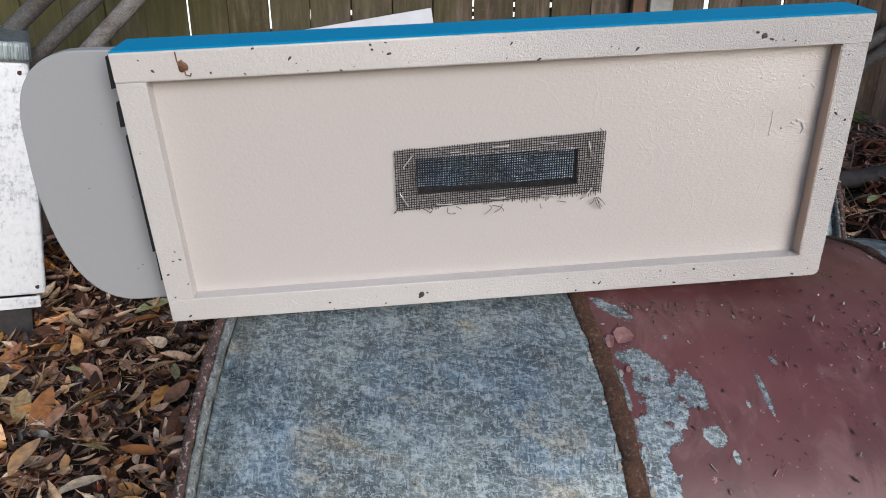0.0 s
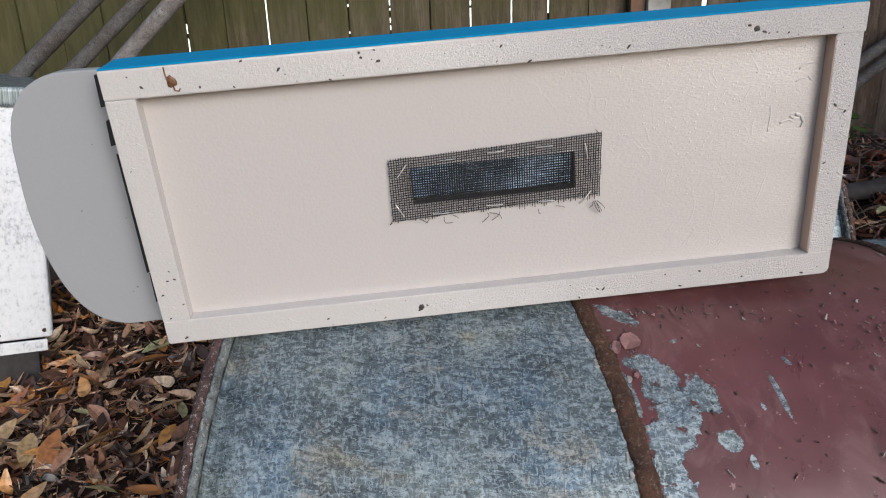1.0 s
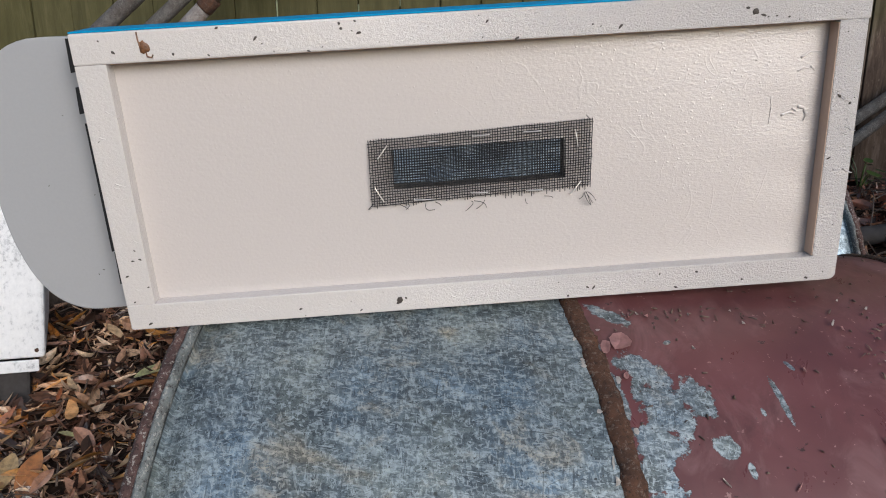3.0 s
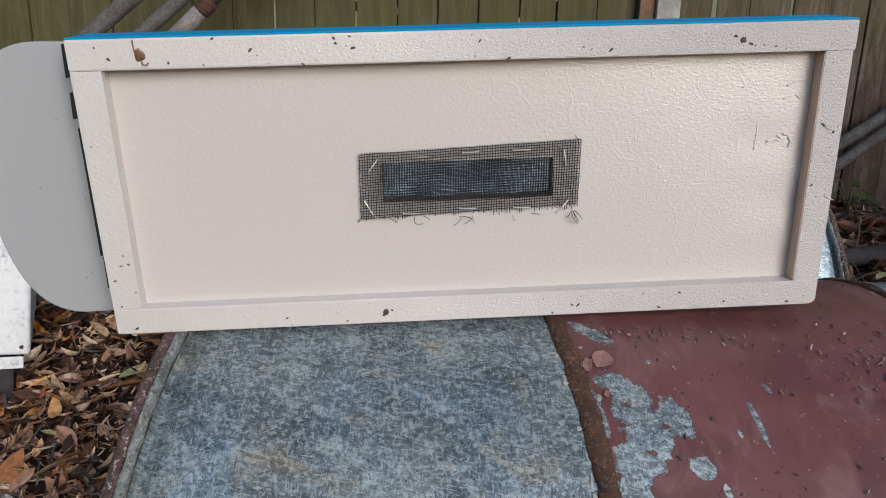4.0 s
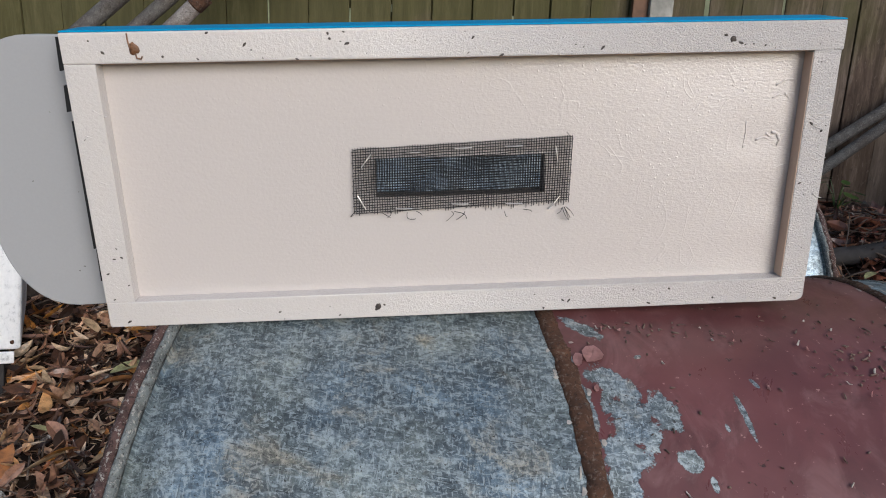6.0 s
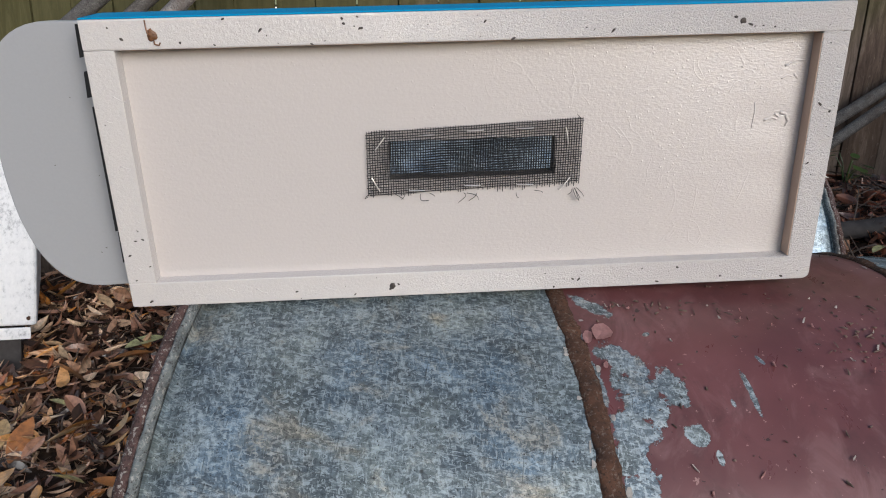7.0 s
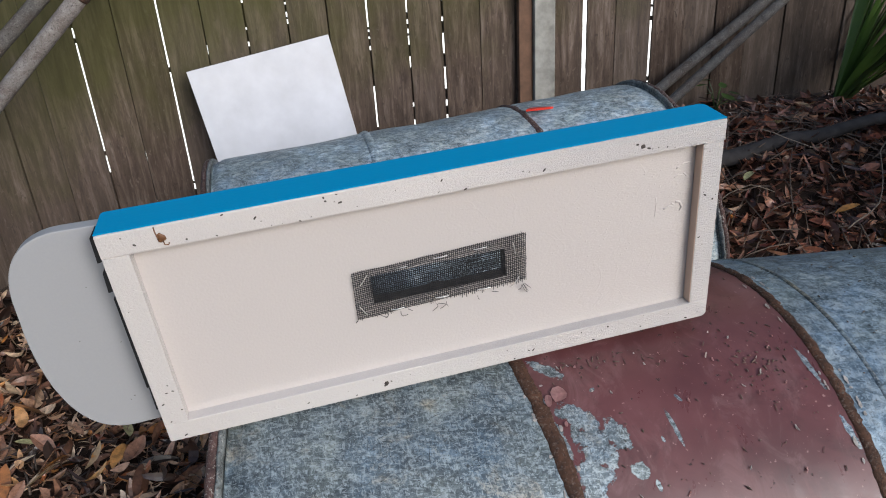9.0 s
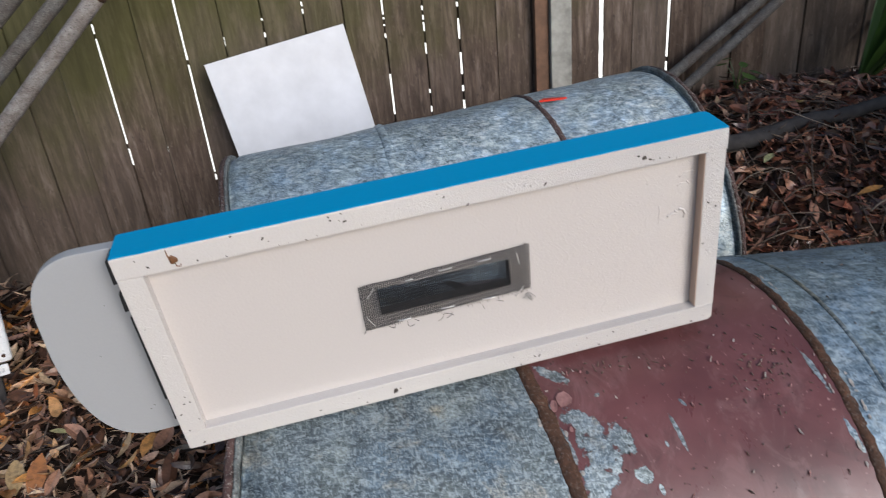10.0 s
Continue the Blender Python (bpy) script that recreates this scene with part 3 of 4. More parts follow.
# ---- drums ----
def shell(u0, k0, u1, k1, radius, n_along, n_round, dent=0.0, seed=0.0, groove=(0.0, 0.0)):
    """The wall of a drum between two hoops; a hoop leans by k (metres per unit of sine)."""
    verts, faces = [], []
    for i in range(n_along + 1):
        f = i / n_along
        for j in range(n_round):
            t = 2 * math.pi * j / n_round
            u = (u0 - k0 * math.sin(t)) * (1 - f) + (u1 - k1 * math.sin(t)) * f
            r = radius + dent * noise.noise((u * 7 + seed, math.sin(t) * 2.2, math.cos(t) * 2.2)) * math.sin(math.pi * f)
            r -= groove[0] * math.exp(-((f * abs(u1 - u0) - 0.0145) / 0.0105) ** 2) + groove[1] * math.exp(-(((1 - f) * abs(u1 - u0) - 0.0145) / 0.0105) ** 2)
            verts.append((u, r * math.sin(t), r * math.cos(t)))
    for i in range(n_along):
        for j in range(n_round):
            n = (j + 1) % n_round
            faces.append((i * n_round + j, i * n_round + n, (i + 1) * n_round + n, (i + 1) * n_round + j))
    return verts, [], faces


def ring(u, k, profile, n_round=160, rough=0.0, seed=0.0):
    """A closed profile of (along, radius) pairs turned round the drum's axis."""
    verts, faces, n = [], [], len(profile)
    for j in range(n_round):
        t = 2 * math.pi * j / n_round
        for a, r in profile:
            w = rough * (noise.noise((math.sin(t) * 34 + a * 90 + seed, math.cos(t) * 34, r * 40)) + 0.55 * noise.noise((math.sin(t) * 110 + a * 300 + seed, math.cos(t) * 110, 2.0)))
            verts.append((u - k * math.sin(t) + a + w, (r + w * 0.6) * math.sin(t), (r + w * 0.6) * math.cos(t)))
    for j in range(n_round):
        m = (j + 1) % n_round
        for i in range(n):
            q = (i + 1) % n
            faces.append((j * n + i, m * n + i, m * n + q, j * n + q))
    return verts, [], faces


def disc(u, radius, flip):
    verts = [(u, 0, 0)] + [(u + 0.004 * math.sin(6 * math.pi * r), r * radius * math.sin(t), r * radius * math.cos(t)) for r in (0.25, 0.5, 0.75, 1.0) for t in [2 * math.pi * j / 64 for j in range(64)]]
    faces = [(0, 1 + j, 1 + (j + 1) % 64) for j in range(64)]
    for k in range(3):
        faces += [(1 + k * 64 + j, 1 + (k + 1) * 64 + j, 1 + (k + 1) * 64 + (j + 1) % 64, 1 + k * 64 + (j + 1) % 64) for j in range(64)]
    return verts, [], [f[::-1] for f in faces] if flip else faces


def drum(m, label, skins, ends, hoops, hoop_mats, dent, seed):
    d = thing("steel_drum", m, label, "drum", "steel drums on the ground")
    (l, r), ((h0, k0), (h1, k1)), R = ends, hoops, 0.2870
    part("shell_section", shell(l, 0, h0, k0, R, 110, 160, dent, seed, (0.0062, 0.0)), skins[0], d, "bare galvanised end section", True)
    part("shell_section", shell(h0, k0, h1, k1, R, 48, 160, dent, seed + 3), skins[1], d, "" if skins[1] is ZINC else "flaking maroon painted middle section", True)
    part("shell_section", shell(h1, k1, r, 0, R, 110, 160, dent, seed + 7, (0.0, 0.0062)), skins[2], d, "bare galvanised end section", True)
    prof = [(-0.0085, R - 0.003), (-0.0074, R + 0.0006), (-0.003, R + 0.0022), (0.002, R + 0.0026), (0.0068, R + 0.0008), (0.0085, R - 0.003)]
    for u, k, hm, wide in ((h0, k0, hoop_mats[0], 1.0), (h1, k1, hoop_mats[1], 0.72)):
        part("rolling_hoop", ring(u, k, [(a * wide, q) for a, q in prof], 800, 0.0021, u * 50), hm, d, "rusty raised hoop" if hm in (RUST, RIM_RUST) else "", True)
    for s, u in ((-1, l), (1, r)):
        outer = [(s * -0.0095, R - 0.006), (s * -0.0094, R + 0.0030), (s * -0.0075, R + 0.0052), (s * -0.0040, R + 0.0052), (s * -0.0010, R + 0.0032), (s * 0.0, R - 0.006)]
        inner = [(s * -0.0150, R - 0.012), (s * -0.0146, R + 0.0012), (s * -0.0132, R + 0.0044), (s * -0.0112, R + 0.0054), (s * -0.0096, R + 0.0040), (s * -0.0096, R - 0.006)]
        if s < 0:
            outer, inner = outer[::-1], inner[::-1]
        rim = part("rim", ring(u, 0, outer, 500, 0.0012, u), RIM_RUST, d, "rust-brown rolled rim", True)
        part("rim_bead", ring(u, 0, inner, 500, 0.0014, u + 5), RIM_ZINC, rim, "chalky galvanised bead", True)
        part("drum_head", disc(u - s * 0.016, R - 0.001, s > 0), GALV, d)
    return d


YAW1 = math.degrees(math.atan(-0.0641))
AXIS1 = Vector((1, -0.0641, 0)).normalized()
C1 = Vector((0, 0.62426, 0.3035)) + AXIS1 * 0.275
TILT1 = pose(0.08, 0, 0.6) @ pose(0, 0, 0, 0, 0.74, 0) @ pose(-0.08, 0, -0.6)
drum(TILT1 @ pose(*C1, 0, 0, YAW1), "galvanised steel drum lying on its side with a peeling maroon band", (GALV, MAROON, TINTED_ZINC), (-0.416, 0.425), ((-0.1585, 0.079), (0.137, 0.032)), (RUST, RUST), 0.002, 1.0)
FLAKE = plain("pale_pink_paint_flake", (0.40, 0.215, 0.205), 0.6, 0.0, 0.25, 200, 0.2)
GRIT = plain("dark_drum_grit", (0.10, 0.07, 0.055), 0.8, 0.0, 0.6, 25, 0.2)
first_drum = [ob for ob in bpy.data.objects if ob.name.startswith("steel_drum")][0]


def on_drum(u, deg, lift=0.0):
    t = radians(deg)
    return Vector((u, (0.2872 + lift) * math.sin(t), (0.2872 + lift) * math.cos(t)))


rng = random.Random(5)
for u, deg, w, h in ((-0.1050, -24.3, 0.0078, 0.0075), (-0.1150, -25.4, 0.0035, 0.0060), (-0.1035, -30.1, 0.0018, 0.0026)):
    bm = bmesh.new()
    rim = [bm.verts.new(on_drum(u + w * (1 + 0.3 * noise.noise((k * 1.3, u * 90, 0))) * math.cos(k * 0.698), deg + math.degrees(h / 0.287) * (1 + 0.3 * noise.noise((k * 1.7, 5, u * 50))) * math.sin(k * 0.698), 0.0012 + 0.0014 * rng.random())) for k in range(9)]
    mid = bm.verts.new(on_drum(u, deg, 0.0009))
    for k in range(9):
        bm.faces.new((mid, rim[(k + 1) % 9], rim[k]))
    bmesh.ops.solidify(bm, geom=bm.faces[:], thickness=0.0004)
    part("paint_flake", bm, FLAKE, first_drum, "curled pale pink paint flake")
part("seam", ring(0.176, 0.030, [(-0.003, 0.2865), (-0.0015, 0.2882), (0.0015, 0.2884), (0.003, 0.2865)], 200, 0.0004, 3.0), GALV, first_drum, "shallow pressed ridge", True)
PALE = plain("pale_paint_scale", (0.46, 0.43, 0.40), 0.7, 0.0, 0.3, 200, 0.2)
for k in range(34):
    far = k < 22
    deg = rng.uniform(-48, 8) if far else rng.uniform(-50, -16)
    u = (0.137 - 0.032 * math.sin(radians(deg)) + rng.choice((-0.0105, 0.010))) if far else (-0.1585 - 0.079 * math.sin(radians(deg)) + rng.choice((-0.0095, 0.0095)))
    w, h = rng.uniform(0.0008, 0.0022), rng.uniform(0.0012, 0.0050)
    bm = bmesh.new()
    fan = [bm.verts.new(on_drum(u + w * rng.uniform(0.6, 1.3) * math.cos(q * 1.047), deg + math.degrees(h / 0.287) * rng.uniform(0.6, 1.3) * math.sin(q * 1.047), 0.0010)) for q in range(6)]
    bm.faces.new(fan[::-1])
    bmesh.ops.solidify(bm, geom=bm.faces[:], thickness=0.0006)
    part("paint_scale", bm, PALE, first_drum)
for k in range(46):
    u, deg = (rng.uniform(-0.10, 0.06), rng.gauss(-18.6, 0.7)) if k < 18 else (rng.gauss(0.085, 0.03), rng.gauss(-21, 5)) if k < 34 else (rng.uniform(-0.09, 0.12), rng.uniform(-48, -24))
    w, h, turn = rng.uniform(0.0005, 0.0012), rng.uniform(0.0012, 0.0036), rng.uniform(-0.9, 0.9)
    bm = bmesh.new()
    fan = []
    for q in range(6):
        a, b = w * rng.uniform(0.7, 1.3) * math.cos(q * 1.047), h * rng.uniform(0.7, 1.3) * math.sin(q * 1.047)
        fan.append(bm.verts.new(on_drum(u + a * math.cos(turn) - b * math.sin(turn), deg + math.degrees((a * math.sin(turn) + b * math.cos(turn)) / 0.287), 0.0008 + 0.0012 * abs(b) / h)))
    bm.faces.new(fan[::-1])
    bmesh.ops.solidify(bm, geom=bm.faces[:], thickness=0.0004)
    part("paint_scale", bm, (PALE, GRIT, FLAKE)[k % 3], first_drum)
grit = []
for k in range(240):
    u, deg, ln, a = rng.uniform(-0.11, 0.40), rng.gauss(-16, 17), rng.choice((0.0006, 0.0008, 0.001, 0.0013, 0.0018, 0.0030)), rng.uniform(0, 6.28)
    if k < 70:
        u, deg = rng.gauss(0.085, 0.022), rng.gauss(-21, 4.0)
    elif k < 90:
        u, deg = rng.uniform(-0.095, 0.0), rng.gauss(-18.2, 0.8)
    p = on_drum(u, deg, 0.0006)
    t1, t2 = Vector((1, 0, 0)), Vector((0, math.cos(radians(deg)), -math.sin(radians(deg))))
    d, up = t1 * math.cos(a) + t2 * math.sin(a), p.copy().normalized()
    grit.append(tube([p - d * ln, p + up * 0.0006 * rng.random(), p + d * ln * rng.uniform(0.6, 1.0) + t2 * ln * rng.uniform(-0.4, 0.4)], rng.uniform(0.0003, 0.0008), 5, 0.6))
gr = part("grit", joined(grit), GRIT, None, "", True)
gr.matrix_world = first_drum.matrix_world
tagged(gr, "tiny bits of bark and leaf lying on the drum", "debris", kind="stuff")
AX2 = Vector((1, 0.080, 0.071)).normalized()
M2 = Matrix.Translation(Vector((0, 1.238, 0.319)) + AX2 * 0.1855) @ AX2.to_track_quat("X", "Z").to_matrix().to_4x4()
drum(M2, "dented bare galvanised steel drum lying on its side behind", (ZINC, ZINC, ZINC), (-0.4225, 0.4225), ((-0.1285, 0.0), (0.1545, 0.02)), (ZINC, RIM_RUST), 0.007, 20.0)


# ---- hive floor with landing board ----
EX, EY, EZ = (0.99479, 0.08686, 0.05339), (-0.09037, 0.99363, 0.06738), (-0.04720, -0.07186, 0.99629)
HIVE = Matrix(((EX[0], EY[0], EZ[0], -0.1798), (EX[1], EY[1], EZ[1], 0.5030), (EX[2], EY[2], EZ[2], 0.5673), (0, 0, 0, 1)))
hive = thing("hive_floor", HIVE, "cream and blue painted wooden beehive floor stood on edge on a drum", "beehive floor")
W, H, RAIL, DEEP, PANEL = 0.510, 0.2015, 0.0195, 0.0370, 0.0115


def rounded_back(x0, x1, r, r_left=0.003):
    """Plan of a rail with its back corners rounded."""
    out = [(x0, 0.0), (x1, 0.0)]
    out += [(x1 - r + r * math.cos(t), DEEP - r + r * math.sin(t)) for t in [math.pi / 2 * k / 6 for k in range(7)]]
    out += [(x0 + r_left - r_left * math.sin(t), DEEP - r_left + r_left * math.cos(t)) for t in [math.pi / 2 * k / 3 for k in range(4)]]
    return out


top_rail = part("top_rail", prism(rounded_back(0.0, W, 0.006), H - RAIL, H, "z", 0.0012), CREAM_RAIL, hive)
low = [(0.0, RAIL * 0.96), (0.0, 0.0012), (0.0012, 0.0)] + [(W - 0.007 + 0.006 * math.sin(t) + 0.0, 0.0045 - 0.0045 * math.cos(t)) for t in [math.pi / 2 * k / 6 for k in range(7)]] + [(W - 0.001, RAIL * 0.96)]
part("bottom_rail", prism(low, 0.0, DEEP, "y", 0.0007), CREAM_RAIL, hive)
part("side_rail", box(0.0, RAIL, 0.0001, DEEP, RAIL * 0.96, H - RAIL, 0.0004), CREAM_RAIL, hive)
part("side_rail", box(W - RAIL, W - 0.0008, 0.0003, DEEP, RAIL * 0.96, H - RAIL, 0.0004), CREAM_RAIL, hive)
# Warm bounce light is put into the brownish colour of two inner edges.
WARM_EDGE = enamel("warm_bounce_brown", (0.52, 0.37, 0.285), 0.4, (20, 6, 20), 0.2)
part("inner_edge", box(W - RAIL - 0.0006, W - RAIL - 0.0001, 0.0008, PANEL - 0.0004, RAIL * 0.96 + 0.0008, H - RAIL - 0.0012, 0), WARM_EDGE, hive, "brownish inner edge with warm bounce light in its colour")
part("inner_edge", box(RAIL + 0.001, W - RAIL - 0.001, 0.004, PANEL - 0.001, H - RAIL - 0.0006, H - RAIL - 0.0001, 0), WARM_EDGE, hive, "brownish inner edge with warm bounce light in its colour")
strip = [(x, 0.0009 + 0.0007 * noise.noise((x * 60, 0, 0))) for x in [W * k / 80 for k in range(81)]]
strip += [(x, y) for x, y in rounded_back(0.0004, W - 0.0004, 0.006)[2:]]
edge = prism(strip, H + 0.0001, H + 0.0011, "z", 0.0003)
for v in edge.verts:
    if v.co.z > H + 0.0006:
        v.co.z += 0.0017 * max(0.0, v.co.y) / DEEP
part("painted_edge", edge, BLUE, hive, "bright blue painted edge")

# panel with the vent cut through it
HX0, HX1, HZ0, HZ1 = 0.1925, 0.3120, 0.0868, 0.1146
panel = bmesh.new()
xs = sorted([RAIL - 0.004, W - RAIL + 0.004, HX0, HX1] + [RAIL + (W - 2 * RAIL) * k / 40 for k in range(1, 40)])
zs = sorted([RAIL * 0.96 - 0.004, H - RAIL + 0.004, HZ0, HZ1] + [RAIL + (H - 2 * RAIL) * k / 20 for k in range(1, 20)])
grid = {}
for side, y in ((0, PANEL), (1, PANEL + 0.012)):
    for i, x in enumerate(xs):
        for j, z in enumerate(zs):
            sag = 0.0007 * noise.noise((x * 9, z * 9, 2.0)) + (0.0007 * noise.noise((x * 45, z * 45, 7.0)) * smoothstep(0.36, 0.48, x))
            grid[side, i, j] = panel.verts.new((x, y + (sag if side == 0 else 0), z))
for i in range(len(xs) - 1):
    for j in range(len(zs) - 1):
        if HX0 <= (xs[i] + xs[i + 1]) / 2 <= HX1 and HZ0 <= (zs[j] + zs[j + 1]) / 2 <= HZ1:
            continue
        for side in (0, 1):
            q = [grid[side, i, j], grid[side, i + 1, j], grid[side, i + 1, j + 1], grid[side, i, j + 1]]
            panel.faces.new(q if side == 0 else q[::-1])
i0, i1, j0, j1 = xs.index(HX0), xs.index(HX1), zs.index(HZ0), zs.index(HZ1)
loop = [(i, j0) for i in range(i0, i1)] + [(i1, j) for j in range(j0, j1)] + [(i, j1) for i in range(i1, i0, -1)] + [(i0, j) for j in range(j1, j0, -1)]
for (a, b), (c, d) in zip(loop, loop[1:] + loop[:1]):
    panel.faces.new((grid[0, a, b], grid[1, a, b], grid[1, c, d], grid[0, c, d]))
panel_ob = part("panel", panel, CREAM, hive, "glossy cream painted plywood panel", True)
# dark lining on the four inner sides of the vent hole
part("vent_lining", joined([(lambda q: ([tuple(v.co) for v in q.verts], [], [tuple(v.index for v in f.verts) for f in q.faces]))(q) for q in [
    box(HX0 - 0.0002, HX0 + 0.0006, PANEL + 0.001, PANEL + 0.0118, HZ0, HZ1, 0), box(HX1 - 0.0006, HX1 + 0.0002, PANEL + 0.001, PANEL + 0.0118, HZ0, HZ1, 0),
    box(HX0, HX1, PANEL + 0.001, PANEL + 0.0118, HZ1 - 0.0006, HZ1 + 0.0002, 0), box(HX0, HX1, PANEL + 0.001, PANEL + 0.0118, HZ0 - 0.0002, HZ0 + 0.0006, 0)] if not q.verts.index_update()]), DARK_EDGE, hive, "dark lining round the vent")


def bez(a, b, c, n=10):
    return [((1 - t) ** 2 * a[0] + 2 * t * (1 - t) * b[0] + t * t * c[0], (1 - t) ** 2 * a[1] + 2 * t * (1 - t) * b[1] + t * t * c[1]) for t in [k / n for k in range(n + 1)]]


tongue = [(-0.0006, 0.0085), (-0.0006, 0.1995), (-0.030, 0.2003)] + bez((-0.038, 0.2000), (-0.0745, 0.195), (-0.0800, 0.150)) + bez((-0.0815, 0.130), (-0.085, 0.098), (-0.0795, 0.064), 6)
tongue += bez((-0.076, 0.050), (-0.064, 0.0085), (-0.030, 0.0078))
part("landing_board", prism(tongue, 0.0255, 0.0375, "y", 0.001), GREY, hive, "pale grey landing board with rounded corners")
# black strips of uneven width along the joint
for z0, z1, w in ((0.178, 0.199, 0.0046), (0.152, 0.169, 0.0048), (0.058, 0.146, 0.0036), (0.034, 0.0575, 0.0026)):
    part("joint_strip", prism([(-w, z0), (-w * 0.8, z1), (0.0006, z1 - 0.001), (0.0006, z0 + 0.001)], 0.004, 0.0252, "y", 0), BLACK, hive, "black strip in the joint")

# insect screen over the vent, front and back, held by staples
rng = random.Random(11)


def screen(y, x0, x1, zl, zr, height, pitch, ragged, wire):
    out = []
    n, k = int((x1 - x0) / pitch), int(height / pitch)
    for i in range(n + 1):
        f = i / n
        x, zt = x0 + (x1 - x0) * f, zl + (zr - zl) * f + 0.0008 * noise.noise((f * 9, 1, 0))
        low = height + (rng.uniform(-0.0012, 0.0022) if ragged else 0) + (0.0022 if 0.58 < f else 0) * ragged
        pts = [(x - 0.0010 * g + 0.0005 * noise.noise((i * 0.13, g * 3, 3)), y + (0.0002 if i % 2 else -0.0002) - 0.0010 * ragged * (0.5 + noise.noise((f * 6, g * 3, 9))), zt - low * g + 0.001 * (1 - g)) for g in [q / 7 for q in range(8)]]
        out.append(tube(pts, wire, 4))
    for j in range(k + 1):
        g = j / k
        pts = [(x0 + (x1 - x0) * f - 0.0010 * g + (rng.uniform(-0.001, 0.001) if f in (0.0, 1.0) else 0), y + (0.0002 if j % 2 else -0.0002) - 0.0010 * ragged * (0.5 + noise.noise((f * 6, g * 3, 9))), zl + (zr - zl) * f - height * g + 0.0005 * noise.noise((f * 7, j * 0.2, 5))) for f in [q / 12 for q in range(13)]]
        out.append(tube(pts, wire, 4))
    return joined(out)


mesh_screen = part("front_screen", screen(0.0098, 0.1777, 0.3305, 0.1212, 0.1268, 0.0452, 0.00178, 1, 0.00030), WIRE, hive, "frayed dark insect mesh")
part("rear_screen", screen(0.0255, 0.1850, 0.3200, 0.1190, 0.1215, 0.0400, 0.00182, 0, 0.00031), WIRE, hive, "dark insect mesh behind the vent")
frays = []
for x, z, dx, dz in ((0.196, 0.0765, 0.006, -0.004), (0.203, 0.0765, -0.003, -0.004), (0.214, 0.076, 0.006, -0.005), (0.2205, 0.0765, 0.004, -0.003), (0.2455, 0.0755, -0.004, -0.007), (0.2475, 0.0755, 0.0085, -0.0055), (0.255, 0.0755, -0.006, -0.006),
                     (0.2835, 0.0745, 0.002, -0.004), (0.297, 0.0755, 0.006, -0.002), (0.326, 0.0765, 0.005, -0.0085), (0.3265, 0.0765, 0.0035, -0.010), (0.3275, 0.0765, 0.006, -0.007), (0.325, 0.0765, 0.0045, -0.0095), (0.3245, 0.0755, -0.003, -0.004), (0.178, 0.078, -0.002, -0.003), (0.328, 0.127, -0.002, 0.003)):
    b = rng.uniform(-0.003, 0.003) if x < 0.3 else rng.uniform(-0.0008, 0.0008)
    frays.append(tube([(x + dx * t + b * math.sin(math.pi * t), 0.0085 - 0.002 * math.sin(math.pi * t), z + dz * t + b * 0.6 * math.sin(math.pi * t)) for t in [k / 7 for k in range(8)]], 0.00024, 4))
part("frayed_wires", joined(frays), WIRE, mesh_screen)
for x0, z0, x1, z1 in ((0.2138, 0.1186, 0.2249, 0.1186), (0.2483, 0.1205, 0.2600, 0.1208), (0.2834, 0.1211, 0.2951, 0.1211), (0.1833, 0.1092, 0.1901, 0.1177), (0.1798, 0.0888, 0.1851, 0.0789),
                       (0.3188, 0.1204, 0.3207, 0.1087), (0.3156, 0.0753, 0.3228, 0.0842), (0.2062, 0.0787, 0.2173, 0.0784), (0.2458, 0.0810, 0.2575, 0.0806), (0.2842, 0.0802, 0.2960, 0.0798)):
    part("staple", tube([(x0, 0.0118, z0), (x0, 0.0090, z0), ((x0 + x1) / 2, 0.0085, (z0 + z1) / 2), (x1, 0.0090, z1), (x1, 0.0118, z1)], 0.00045, 6), STAPLE, mesh_screen)


def blob(x, z, w, h, y, thick, seed, angle=0.0):
    """A small uneven lump on the face."""
    bm = bmesh.new()
    bmesh.ops.create_uvsphere(bm, u_segments=14, v_segments=8, radius=1)
    ca, sa = math.cos(angle), math.sin(angle)
    for v in bm.verts:
        k = 1 + 0.45 * noise.noise(v.co * 1.7 + Vector((seed, 0, 0)))
        a, b = v.co.x * w * k, v.co.z * h * k
        v.co = (x + a * ca - b * sa, y + v.co.y * thick, z + a * sa + b * ca)
    return bm


part("knot", blob(0.0448, 0.1912, 0.0034, 0.0038, 0.0002, 0.0012, 1.0), RESIN, top_rail, "brown resin blob", True)
part("knot", tube([(0.0458, -0.0004, 0.1885), (0.0463, -0.001, 0.1855), (0.0490, -0.001, 0.1848), (0.0498, -0.0006, 0.1865)], 0.0005, 6), RESIN, top_rail, "curl of brown resin")
part("knot", tube([(0.0418, -0.0001, 0.2005), (0.0420, -0.0002, 0.195), (0.0430, -0.0004, 0.191)], 0.0005, 6), RESIN, top_rail)
CHIP = plain("dark_paint_chip", (0.045, 0.035, 0.03), 0.7, 0.0, 0.5, 300, 0.3)
part("chip", blob(0.4330, 0.1905, 0.0024, 0.0018, 0.0, 0.0005, 3.0), CHIP, hive, "dark chipped spot", True)
part("chip", blob(0.1910, 0.0085, 0.0021, 0.0024, 0.0, 0.0005, 5.0), CHIP, hive, "dark chipped spot", True)
part("chip", blob(0.1893, 0.0062, 0.0010, 0.0010, 0.0, 0.0004, 6.0), CHIP, hive, "", True)
part("chip", blob(0.4280, 0.1930, 0.0012, 0.0008, 0.0, 0.0004, 7.0), CHIP, hive, "", True)
